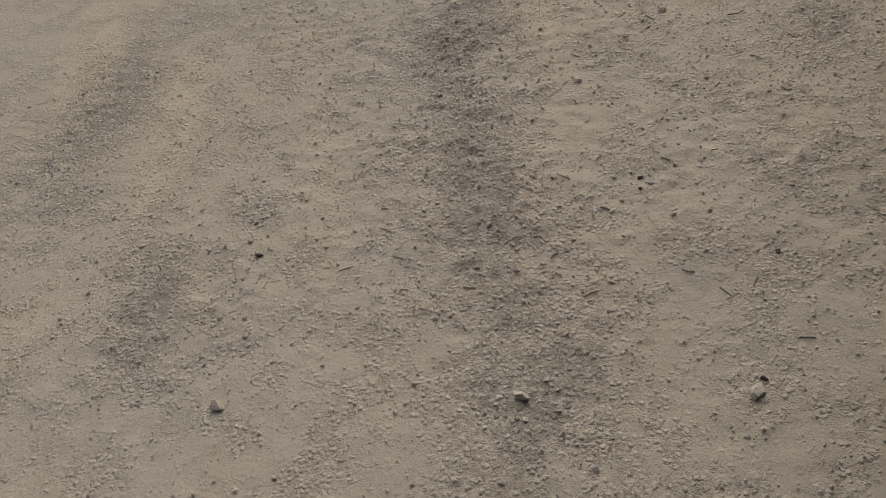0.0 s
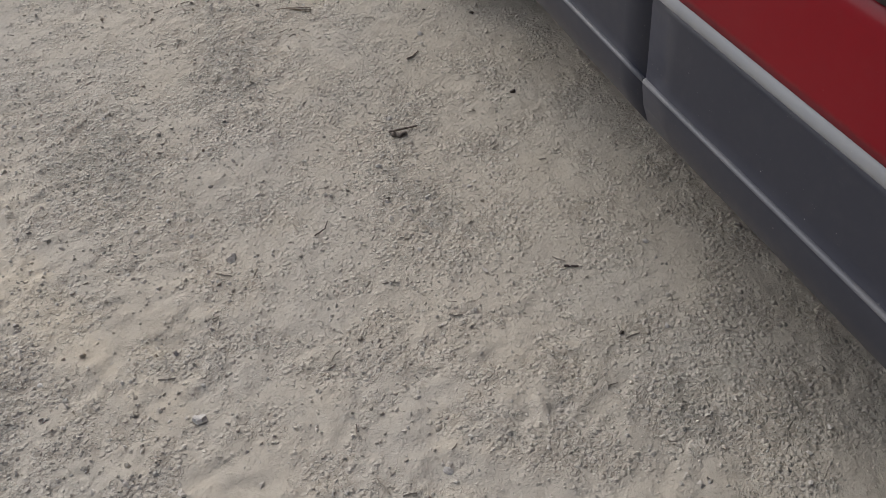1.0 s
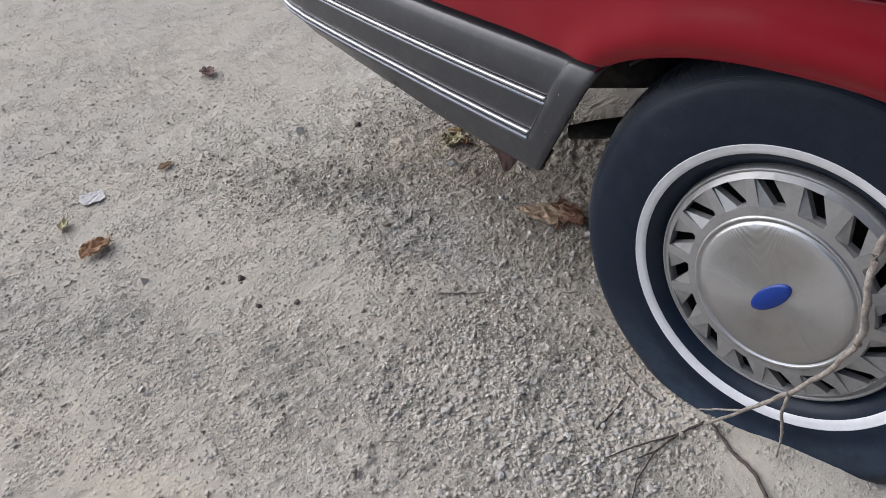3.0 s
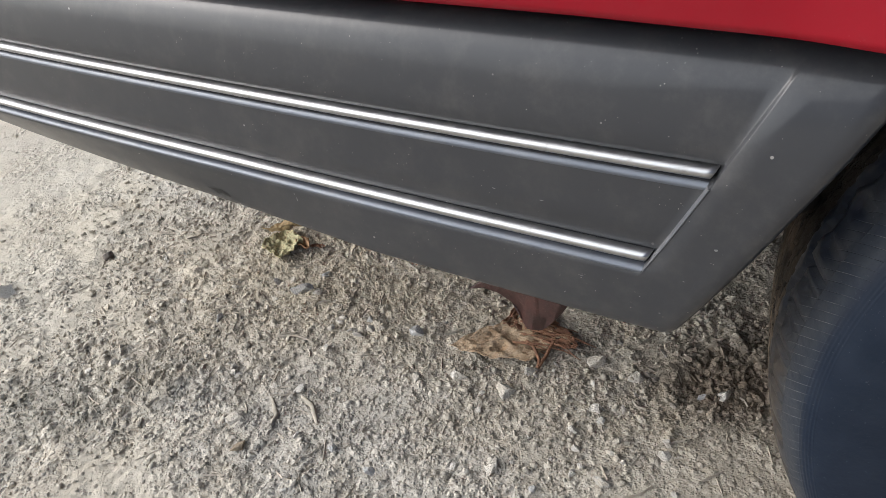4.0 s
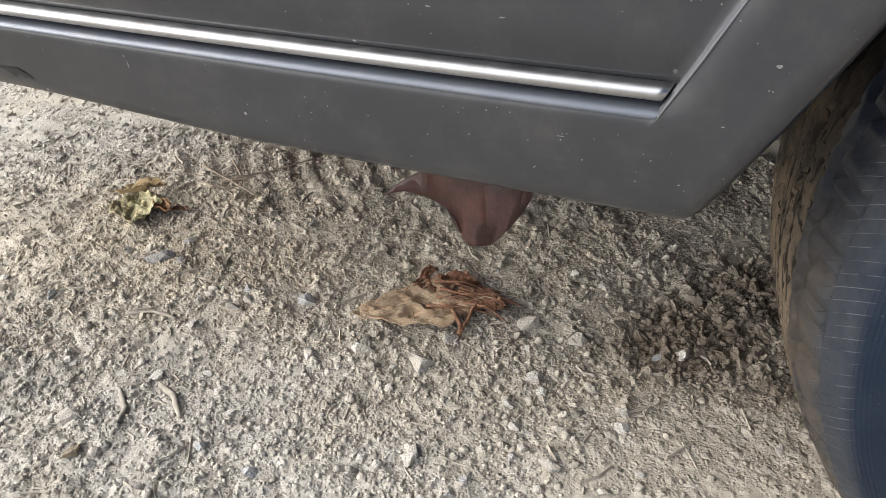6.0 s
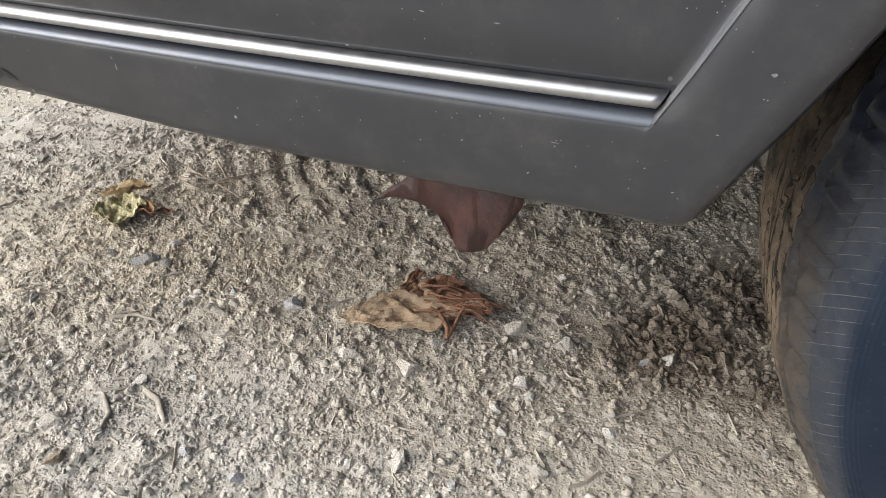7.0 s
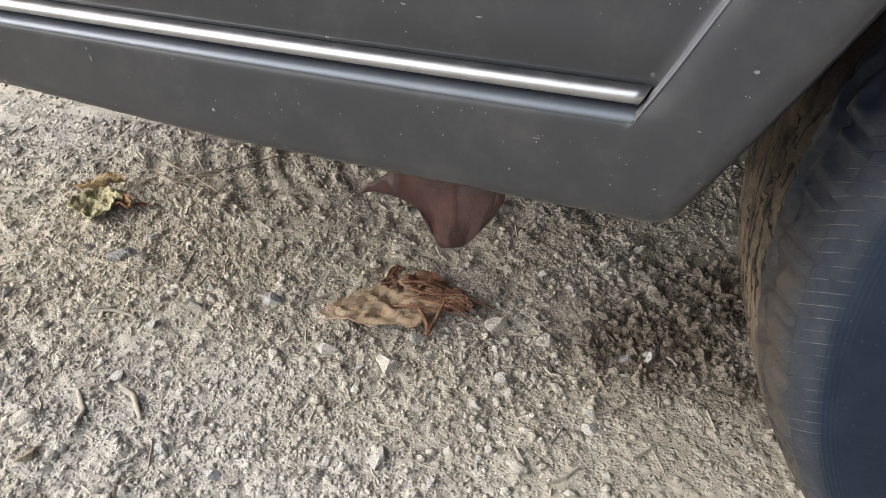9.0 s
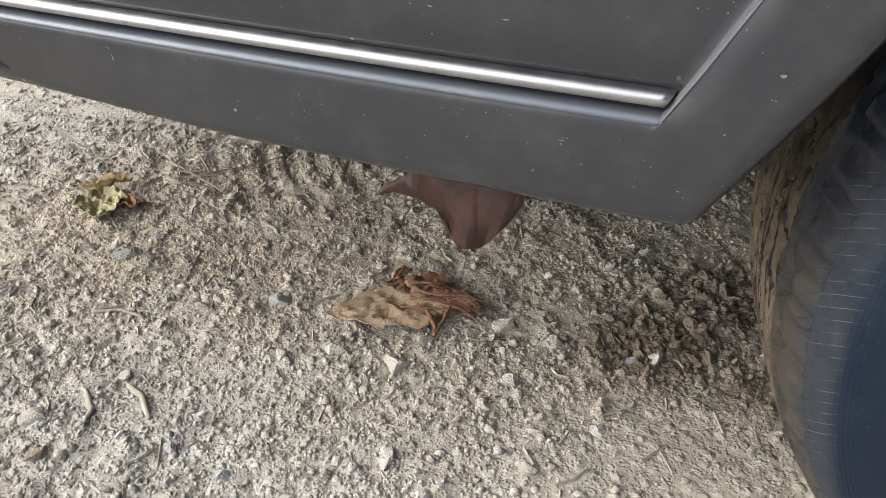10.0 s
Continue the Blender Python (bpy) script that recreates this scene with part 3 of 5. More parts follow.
def ico(fine):
    bm = bmesh.new()
    if fine:
        bmesh.ops.create_icosphere(bm, subdivisions=fine, radius=1.0)
    else:
        for p in ((1, 0, 0), (-1, 0, 0), (0, 1, 0), (0, -1, 0), (0, 0, 1), (0, 0, -1)):
            bm.verts.new(p)
        bm.verts.ensure_lookup_table()
        for a, b in ((0, 2), (2, 1), (1, 3), (3, 0)):
            bm.faces.new((bm.verts[a], bm.verts[b], bm.verts[4]))
            bm.faces.new((bm.verts[b], bm.verts[a], bm.verts[5]))
        bm.verts.index_update()
    v = np.array([p.co[:] for p in bm.verts])
    f = np.array([[q.index for q in p.verts] for p in bm.faces])
    bm.free()
    return v, f


def soup(name, verts, tris, material, label, category, smooth=False, sharp=0.5):
    """One object out of many small pieces."""
    me = bpy.data.meshes.new(name)
    me.vertices.add(len(verts))
    me.vertices.foreach_set("co", verts.astype(np.float32).ravel())
    me.loops.add(tris.size)
    me.loops.foreach_set("vertex_index", tris.ravel().astype(np.int32))
    me.polygons.add(len(tris))
    me.polygons.foreach_set("loop_start", np.arange(0, tris.size, 3, dtype=np.int32))
    me.update(calc_edges=True)
    if smooth:
        me.shade_smooth()
        me.set_sharp_from_angle(angle=sharp)
    else:
        me.shade_flat()
    mark_soil(me, verts[:, 0], verts[:, 1])
    me.materials.append(material)
    return tagged(new(name, me), label, category, kind="stuff")


def scatter_stones(name, boxes, material, label, rmin, rmax, power, seed, fine=1, tall=0.62):
    rng = np.random.default_rng(seed)
    v0, f0 = ico(fine)
    P = []
    for x0, x1, y0, y1, count, need in boxes:
        x, y = rng.uniform(x0, x1, count), rng.uniform(y0, y1, count)
        rim = np.minimum(np.minimum(x - x0, x1 - x), np.minimum(y - y0, y1 - y)) / (0.3 * min(x1 - x0, y1 - y0))
        keep = rng.random(count) < ((1 - need) + need * np.clip(gravel_at(x, y) * 1.5, 0, 1)) * np.clip(rim, 0, 1)
        P.append(np.stack([x[keep], y[keep]], -1))
    P = np.concatenate(P)
    # loose bits gather in drifts
    clump = vnoise(P[:, 0], P[:, 1], 0.11, seed + 90) * 0.6 + vnoise(P[:, 0], P[:, 1], 0.035, seed + 91) * 0.4
    P = P[rng.random(len(P)) < np.clip((clump - 0.22) * 2.6, 0.10, 1) * (1 - patches(P[:, 0], P[:, 1], SMOOTH))]
    if fine == 0:
        # the coarse shapes stay away from the bumper, where the camera comes near
        P = P[~((P[:, 0] > -0.05) & (P[:, 0] < 0.75) & (P[:, 1] > 0.25) & (P[:, 1] < 1.25))]
    n = len(P)
    r = rmin * (1 - rng.random(n) * (1 - (rmin / rmax) ** power)) ** (-1 / power)
    s = r[:, None] * rng.uniform(0.7, 1.25, (n, 3)) * np.array([1, 1, tall])
    a = rng.uniform(0, 2 * math.pi, n)
    if fine > 1:
        # broken faces: cut each ball by a few planes
        V = np.repeat(v0[None], n, 0) * rng.uniform(0.93, 1.07, (n, len(v0), 1))
        for _ in range(8):
            nr = rng.normal(size=(n, 3))
            nr /= np.linalg.norm(nr, axis=1, keepdims=True)
            over = np.clip((V * nr[:, None]).sum(-1) - rng.uniform(0.42, 0.75, (n, 1)), 0, None)
            V -= over[..., None] * nr[:, None] * 0.95
        V *= s[:, None] * 1.3
    else:
        V = v0[None] * s[:, None] * rng.uniform(0.86, 1.14, (n, len(v0), 1))
    tilt = rng.normal(0, 0.35, (n, 2))
    V[..., 2] += V[..., 0] * tilt[:, None, 0] + V[..., 1] * tilt[:, None, 1]
    c, q = np.cos(a)[:, None], np.sin(a)[:, None]
    x, y = V[..., 0] * c - V[..., 1] * q, V[..., 0] * q + V[..., 1] * c
    z = ground_z(P[:, 0], P[:, 1]) + s[:, 2] * rng.uniform(-0.15, 0.5, n)
    V = np.stack([x + P[:, :1], y + P[:, 1:], V[..., 2] + z[:, None]], -1).reshape(-1, 3)
    F = (f0[None] + (np.arange(n) * len(v0))[:, None, None]).reshape(-1, 3)
    return soup(name, V, F, material, label, "gravel", True, 1.3 if fine == 1 else 0.5)


scatter_stones("gravel", [(-2.9, 0.7, -3.4, 0.6, 88000, 0.45), (-1.6, 0.5, -0.1, 2.7, 40000, 0.4), (-0.9, 1.6, 1.2, 4.2, 13000, 0.4)],
               GRAVEL, "small grey and tan gravel pressed into the earth", 0.0023, 0.0064, 2.6, 5, 0, 0.55)
scatter_stones("crumbs", [(-2.9, 0.7, -3.4, 0.6, 26000, 0.3), (-1.6, 0.4, -0.1, 2.7, 20000, 0.3), (-0.25, 0.95, 0.05, 1.7, 46000, 0.0), (0.15, 0.47, 0.2, 0.55, 6000, 0.0), (-0.9, 1.6, 1.2, 4.2, 10000, 0.2)],
               GROUND, "fine dusty crumbs of dry earth", 0.0013, 0.0066, 2.4, 6, 1, 0.75)
scatter_stones("crumbs", [(-0.06, 0.74, 0.2, 1.35, 52000, 0.0)], GROUND, "fine crumbs of dry earth under the bumper", 0.0010, 0.0036, 2.0, 16, 1, 0.85)
scatter_stones("gravel", [(-0.15, 0.85, 0.1, 1.5, 420, 0.3), (-1.2, 0.0, -0.4, 1.4, 800, 0.8), (-0.34, 0.04, 0.02, 0.48, 560, 0.0), (0.14, 0.48, 0.22, 0.56, 40, 0.3), (-2.4, 0.3, -2.9, -0.4, 2000, 0.9)],
               STONE, "pale angular stones strewn over the earth", 0.0036, 0.0080, 2.8, 8, 2)
scatter_stones("gravel", [(-0.40, 0.10, 0.00, 0.62, 7600, 0.1), (-0.75, -0.25, -0.10, 0.50, 4200, 0.7)],
               DRIFT, "drift of pale angular gravel beside the tyre", 0.0026, 0.0070, 2.6, 28, 1, 0.7)
scatter_stones("loose_soil", [(0.19, 0.50, 0.20, 0.47, 1900, 0.0)], GROUND, "dark crumbly clods of soil beside the tyre", 0.0028, 0.0078, 1.9, 18, 2, 0.85)


def scatter_straw():
    rng = np.random.default_rng(3)
    vs, fs = [], []
    for k in range(520):
        if k < 300:
            x, y = rng.uniform(-0.05, 0.72), rng.uniform(0.3, 1.4)
        else:
            x, y = rng.uniform(-1.4, 0.0), rng.uniform(-2.4, 1.8)
        ln, w, a = rng.uniform(0.008, 0.034), rng.uniform(0.0006, 0.0016), rng.uniform(0, math.pi)
        dx, dy = math.cos(a) * ln / 2, math.sin(a) * ln / 2
        ends = np.array([[x - dx, y - dy], [x + rng.normal(0, 0.002), y + rng.normal(0, 0.002)], [x + dx, y + dy]])
        z = ground_z(ends[:, 0], ends[:, 1]) + w * 1.2
        z = np.maximum(z, z.mean())
        base = len(vs)
        for e, zz in zip(ends, z):
            for cx, cz in ((-1, -0.6), (1, -0.6), (0, 1)):
                vs.append((e[0] - math.sin(a) * w * cx, e[1] + math.cos(a) * w * cx, zz + w * cz))
        for i in (0, 3):
            for j in range(3):
                p, q = base + i + j, base + i + (j + 1) % 3
                fs += [(p, q, q + 3), (p, q + 3, p + 3)]
    soup("straw_bits", np.array(vs), np.array(fs), STRAW, "pale straw and bark bits lying on earth", "straw")


scatter_straw()

# ==== the car ====
car = tagged(new("car"), "red saloon car with grey lower cladding and bumper", "car")
XC = 0.92  # the car's middle
TAIL = -4.02
BACK_HUB = -2.93


def seam_a(z):
    return np.interp(z, [0.30, 0.397, 0.55, 0.589, 0.626, 0.72, 0.9], [-0.515, -0.486, -0.428, -0.402, -0.380, -0.378, -0.395])


def seam_b(z):
    return np.interp(z, [0.30, 0.344, 0.408, 0.561, 0.71, 0.95], [-1.492, -1.484, -1.471, -1.461, -1.451, -1.45])


def seam_c(z):
    return np.interp(z, [0.30, 0.45, 0.60, 0.75, 0.95], [-2.43, -2.43, -2.47, -2.56, -2.62])


def arch_z(y, yc=0.02):
    """Height of the wheel arch's edge at y; below the sill where there is no arch."""
    q = np.clip(np.abs(np.asarray(y, float) - yc) / 0.40, 0, 1)
    return 0.30 + 0.335 * (1 - q ** 2.4) ** (1 / 2.4)


def arch_half(z):
    q = np.clip((np.asarray(z, float) - 0.30) / 0.335, 0, 1)
    return 0.40 * (1 - q ** 2.4) ** (1 / 2.4)


def plan(y):
    """How far the side draws in towards the nose and the tail."""
    y = np.asarray(y, float)
    q = np.maximum(0, y - 0.2)
    return np.interp(y, [-4.1, -3.6, -2.9, -2.4, -2.0, -1.5], [0.18, 0.09, 0.035, 0.022, 0.012, 0.0]) + 0.12 * q + 0.05 * q * q


Z_CLAD = [0.308, 0.312, 0.318, 0.33, 0.36, 0.392, 0.399, 0.402, 0.406, 0.43, 0.49, 0.535, 0.549]
X_CLAD = [-0.010, -0.026, -0.036, -0.044, -0.053, -0.0565, -0.0565, -0.0545, -0.0505, -0.0505, -0.053, -0.055, -0.055]
Z_RED = [0.575, 0.59, 0.62, 0.66, 0.70, 0.737]
Z_RED2 = [0.773, 0.80, 0.84, 0.88, 0.905, 0.922, 0.93]
X_BODY = ([0.55, 0.62, 0.74, 0.84, 0.88, 0.905, 0.922, 0.93], [-0.060, -0.064, -0.069, -0.066, -0.058, -0.045, -0.022, 0.0])


def body_x(z):
    return np.interp(z, *X_BODY)


def sheet(name, rows, material, parent, label="", thick=0.004):
    """A panel from rows of points (lists of equal length)."""
    nr, nc = len(rows), len(rows[0])
    ob = obj(name, [p for r in rows for p in r], grid_faces(nr, nc), material, parent, label)
    solid(ob, thick, 0.0)
    return ob


def side_rows(zs, xs, ya, yb, cols=14, flare=None):
    rows = []
    for z, x in zip(zs, xs):
        a, b = float(ya(z)), float(yb(z))
        row = []
        for k in range(cols):
            y = a + (b - a) * k / (cols - 1)
            row.append((x + float(plan(y)), y, z))
        rows.append(row)
    return rows


GAP = 0.0015


def side_panel(name, ya, yb, label, clad=True, upper=True):
    a, b = (lambda z: ya(z) + GAP), (lambda z: yb(z) - GAP)
    zs = np.array(Z_RED)
    p = sheet(name, side_rows(Z_RED, body_x(zs), a, b), RED, car, label)
    if upper:
        sheet("upper_panel", side_rows(Z_RED2, body_x(np.array(Z_RED2)), a, b), RED, p)
    if clad:
        ca, cb = (lambda z: ya(z) + 0.0007), (lambda z: yb(z) - 0.0007)
        sheet("cladding", side_rows(Z_CLAD, X_CLAD, ca, cb), CLAD, p, "grey plastic lower cladding with a raised lip")
        sheet("pinstripe", side_rows([0.3995, 0.4005, 0.4035, 0.405], [-0.0575, -0.0590, -0.0575, -0.0530], a, b), PIN, p, "thin pale line along the cladding", 0.002)
    zt = [0.549, 0.552, 0.556, 0.562, 0.568, 0.571, 0.576]
    xt = [-0.056, -0.060, -0.0625, -0.0630, -0.0625, -0.0605, -0.058]
    sheet("stripe", side_rows(zt, xt, a, b), STRIPE, p, "light grey trim strip")
    zm = [0.737, 0.740, 0.748, 0.764, 0.771, 0.774]
    xm = [-0.069, -0.078, -0.083, -0.083, -0.078, -0.069]
    sheet("side_moulding", side_rows(zm, xm, a, b), BLACK, p, "black rubber side moulding")
    zc = [0.7545, 0.7550, 0.7560, 0.7570, 0.7575]
    xc = [-0.0838, -0.0846, -0.0848, -0.0846, -0.0838]
    sheet("chrome_strip", side_rows(zc, xc, a, b), CHROME, p, "bright metal strip")
    return p


side_panel("front_door", seam_b, seam_a, "red front door")
side_panel("rear_door", seam_c, seam_b, "red rear door")


def arch_front_y(z):
    return BACK_HUB + arch_half(z) + 0.003


# ---- front wing with its arch ----
def build_wing():
    ys = np.concatenate([np.linspace(-0.43, -0.38, 4), np.linspace(-0.37, 0.41, 66), np.linspace(0.43, 1.36, 30)])
    rows_n = 18
    verts = []
    for i in range(rows_n):
        f = i / (rows_n - 1)
        for y in ys:
            low = max(float(arch_z(y)), 0.577) if y < 0.30 else max(float(arch_z(y)), 0.578)
            z = low + (0.737 - low) * f ** 1.25
            fade = max(0.0, 1 - (y + 0.43) / 0.12)
            yy = y + (float(seam_a(z)) + GAP + 0.43) * fade
            d = z - float(arch_z(y))
            near = math.exp(-((y - 0.02) / 0.36) ** 6)
            # swollen lip over the wheel
            x = float(body_x(z)) + float(plan(yy)) + near * (0.012 * math.exp(-(d / 0.016) ** 2) - 0.014 * math.exp(-((d - 0.022) / 0.050) ** 2))
            if y > 0.3:
                x += 0.012 * min(1, (y - 0.3) / 0.2)
            verts.append((x, yy, z))
    w = obj("front_wing", verts, grid_faces(rows_n, len(ys)), RED, car, "red front wing with a flared arch")
    solid(w, 0.004, 0.0)
    # turned-in edge of the arch
    lip = []
    for k in range(3):
        for y in np.linspace(-0.272, 0.315, 50):
            z = float(arch_z(y))
            lip.append((float(body_x(z)) + float(plan(y)) + 0.012 + k * 0.012, y, z - 0.001 + k * 0.004))
    obj("arch_lip", lip, grid_faces(3, 50), RED, w)
    up = []
    for z in Z_RED2:
        up.append([(float(body_x(z)) + float(plan(y)) + (0.0 if y < 0.3 else 0.02 * (y - 0.3)), y + (float(seam_a(z)) + GAP + 0.43 if y < -0.4 else 0), z - max(0.0, y) * 0.05) for y in ys[::2]])
    sheet("upper_panel", up, RED, w)
    b = lambda z: -arch_half(z) + 0.017
    sheet("cladding", side_rows(Z_CLAD, X_CLAD, lambda z: seam_a(z) + 0.0007, b, 16), CLAD, w, "grey plastic lower cladding behind the wheel")
    sheet("pinstripe", side_rows([0.3995, 0.4005, 0.4035, 0.405], [-0.0575, -0.0590, -0.0575, -0.0530], lambda z: seam_a(z) + GAP, lambda z: -0.405, 8), PIN, w, "thin pale line along the cladding", 0.002)
    zt = [0.549, 0.552, 0.556, 0.562, 0.568, 0.571, 0.576]
    xt = [-0.056, -0.060, -0.0625, -0.0630, -0.0625, -0.0605, -0.058]
    sheet("stripe", side_rows(zt, xt, lambda z: seam_a(z) + GAP, lambda z: -0.268, 8), STRIPE, w, "light grey trim strip")
    zm = [0.737, 0.740, 0.748, 0.764, 0.771, 0.774]
    xm = [-0.069, -0.078, -0.083, -0.083, -0.078, -0.069]
    sheet("side_moulding", side_rows(zm, xm, lambda z: seam_a(z) + GAP, lambda z: 1.15, 40), BLACK, w, "black rubber side moulding")
    zc = [0.7545, 0.7550, 0.7560, 0.7570, 0.7575]
    xc = [-0.0838, -0.0846, -0.0848, -0.0846, -0.0838]
    sheet("chrome_strip", side_rows(zc, xc, lambda z: seam_a(z) + GAP, lambda z: 1.15, 40), CHROME, w, "bright metal strip")
    return w


build_wing()


# ---- rear quarter, out of sight of the walk but for its shade ----
def build_quarter():
    ys = np.concatenate([np.linspace(-2.46, -3.30, 60), np.linspace(-3.32, TAIL, 12)])
    verts, n = [], 12
    for i in range(n):
        f = i / (n - 1)
        for y in ys:
            low = max(float(arch_z(y, BACK_HUB)), 0.36 if y < BACK_HUB else 0.552)
            z = low + (0.93 - low) * f
            fade = max(0.0, 1 - (-2.46 - y) / 0.15)
            yy = y + (float(seam_c(z)) - GAP + 2.46) * fade
            verts.append((float(body_x(z)) + float(plan(yy)), yy, z))
    sheet("cladding", side_rows(Z_CLAD, X_CLAD, lambda z: arch_front_y(z), lambda z: seam_c(z) - GAP, 8), CLAD, car, "grey plastic lower cladding")
    q = obj("rear_quarter", verts, grid_faces(n, len(ys), flip=True), RED, car, "red rear quarter panel")
    solid(q, 0.004, 0.0)


build_quarter()


# ---- bumper ----
def edge_y(z):
    """Slanted rear end of the bumper."""
    return float(np.interp(z, [0.345, 0.355, 0.373, 0.402, 0.431, 0.453, 0.51, 0.575], [0.4255, 0.419, 0.408, 0.391, 0.374, 0.362, 0.331, 0.296]))


NOSE = [Vector((x, y, 0)) for x, y in ((0.1318, 1.26), (0.150, 1.33), (0.178, 1.395), (0.235, 1.45), (0.34, 1.485), (0.55, 1.503), (XC, 1.510))]
for _ in range(3):
    NOSE = [NOSE[0]] + [q for a, b in zip(NOSE, NOSE[1:]) for q in (a.lerp(b, 0.25), a.lerp(b, 0.75))] + [NOSE[-1]]


def bumper_rise(y, z):
    """The lower edge climbs a little towards the nose."""
    w = min(1.0, max(0.0, (y - 0.43) / 0.40))
    return float(np.interp(z, [0.35, 0.4165, 0.49], [0.0105, 0.0045, 0.0015])) * w


def bumper_point(u, z, out):
    """u runs along the bumper from its rear end round the nose to the middle; out pushes along the outward normal."""
    if u > 2.0:
        p = bumper_point(4.0 - u, z, out)
        p.x = 2 * XC - p.x
        return p
    y0 = edge_y(z)
    if u < 1.0:
        y = y0 + (1.26 - y0) * u
        s = (float(plan(y + 0.03)) - float(plan(y - 0.03))) / 0.06
        n = Vector((-1, s, 0)).normalized()
        p = Vector((-0.054 + float(plan(y)), y, z + bumper_rise(y, z)))
    else:
        # rounded corner and the front face
        q = min(1.0, u - 1.0) * (len(NOSE) - 1)
        k = min(int(q), len(NOSE) - 2)
        a, b = NOSE[k], NOSE[k + 1]
        p = a.lerp(b, q - k)
        d = (b - a).normalized()
        n = Vector((-d.y, d.x, 0))
        p.z = z + bumper_rise(1.26, z)
    # the lower half draws in under the nose
    tuck = max(0.0, min(1.0, (u - 0.3) / 0.9)) * max(0.0, 0.404 - z) * 0.9
    return p + n * (out + 0.0045 - tuck)


CHIPS = [(0.3970, 0.4360, 0.0013, 0.0009, 0.3), (0.7450, 0.3920, 0.0026, 0.0005, 1.2), (0.7460, 0.3980, 0.0012, 0.0004, 0.9), (0.5550, 0.4460, 0.0016, 0.0004, 0.1), (0.5180, 0.4440, 0.0016, 0.0004, 0.0), (0.4870, 0.3900, 0.0020, 0.0003, 0.0), (0.5000, 0.3700, 0.0004, 0.0008, 0.0), (0.4150, 0.4060, 0.0008, 0.0003, 0.0), (0.5340, 0.3830, 0.0004, 0.0007, 0.0), (0.4300, 0.3730, 0.0008, 0.0004, 0.1), (0.4440, 0.3840, 0.0004, 0.0004, 0.0)]


def build_bumper():
    us = [0, 0.003, 0.009, 0.018, 0.030, 0.046, 0.0619, 0.0627, 0.0637, 0.0647, 0.0655, 0.072, 0.086] + list(np.linspace(0.11, 1.0, 44)) + list(np.linspace(1.03, 2.0, 34))
    us += [4.0 - u for u in us[-2::-1]]
    # z, outward offset in the end margin, outward offset in the panel
    prof = [(0.360, -0.060, -0.060), (0.355, -0.040, -0.040), (0.3512, -0.018, -0.018), (0.3502, -0.009, -0.009), (0.3510, -0.0045, -0.0045), (0.3545, -0.0015, -0.0015), (0.361, 0.0, 0.0),
            (0.378, 0.0015, 0.0015), (0.395, 0.0022, 0.0022), (0.4005, 0.0025, 0.0025), (0.4030, 0.0025, 0.0022), (0.4055, 0.0025, 0.0012), (0.4075, 0.0025, -0.0006), (0.4092, 0.0025, -0.0030), (0.4103, 0.0025, -0.0056), (0.412, 0.0025, -0.0066), (0.4212, 0.0024, -0.0066), (0.4228, 0.0024, -0.0048),
            (0.425, 0.0024, -0.0030), (0.445, 0.002, -0.0030), (0.465, 0.002, -0.003), (0.4760, 0.0015, -0.003), (0.4782, 0.0015, -0.0032), (0.4800, 0.0015, -0.0046), (0.4812, 0.0015, -0.0060), (0.4820, 0.0015, -0.0090), (0.4835, 0.0015, -0.0096), (0.4915, 0.0012, -0.0096),
            (0.4930, 0.001, -0.0060), (0.498, 0.0006, -0.0046), (0.51, -0.0006, -0.0052), (0.52, -0.0022, -0.0062), (0.53, -0.0044, -0.0078), (0.54, -0.0074, -0.0100), (0.548, -0.0108, -0.0126), (0.555, -0.0155, -0.0165), (0.560, -0.022, -0.0225), (0.5635, -0.030, -0.030), (0.568, -0.042, -0.042)]
    verts = []
    for z, oe, op in prof:
        for e in us:
            u = min(e, 4.0 - e)
            if u <= 0.0619:
                o = oe
            elif u >= 0.0655:
                o = op
            else:
                w = (u - 0.0619) / 0.0036
                o = oe + (op - oe) * w * w * (3 - 2 * w)
            if oe < -0.009 and z < 0.37 and u < 0.03:
                o = max(o, -0.010 - 1.6 * u)
            if u < 0.009:
                o -= 0.006 * (1 - u / 0.009) ** 2
            verts.append(bumper_point(e, z, o))
    b = obj("front_bumper", verts, grid_faces(len(prof), len(us), flip=True), GREY, car, "grey painted bumper with two chrome strips, dusty and chipped")
    solid(b, 0.005, -1.0)

    def strip(z0, base):
        sec = [(0.0006, base), (0.0007, base + 0.0050), (0.0014, base + 0.0071), (0.0028, base + 0.0080), (0.0050, base + 0.0081), (0.0066, base + 0.0073), (0.0078, base + 0.0048), (0.0082, base)]
        uu = [0.0661, 0.0669] + list(np.linspace(0.072, 1.0, 54)) + list(np.linspace(1.03, 2.0, 34))
        uu += [4.0 - u for u in uu[-2::-1]]
        vs = []
        for dz, o in sec:
            for u in uu:
                vs.append(bumper_point(u, z0 + dz, o - (0.003 if min(u, 4.0 - u) < 0.0665 else 0)))
        obj("chrome_strip", vs, grid_faces(len(sec), len(uu), flip=True), CHROME, b, "bright chrome strip let into the bumper")

    strip(0.4124, -0.0062)
    strip(0.4826, -0.0094)
    def trim_edge(sec, uu):
        vs = [bumper_point(u, z, o) for z, o in sec for u in uu]
        obj("trim_edge", vs, grid_faces(len(sec), len(uu), flip=True), SATIN, b, "satin light grey edge below the chrome")

    along = [0.0637, 0.0649] + list(np.linspace(0.072, 1.0, 54)) + list(np.linspace(1.03, 2.0, 34))
    along += [4.0 - u for u in along[-2::-1]]
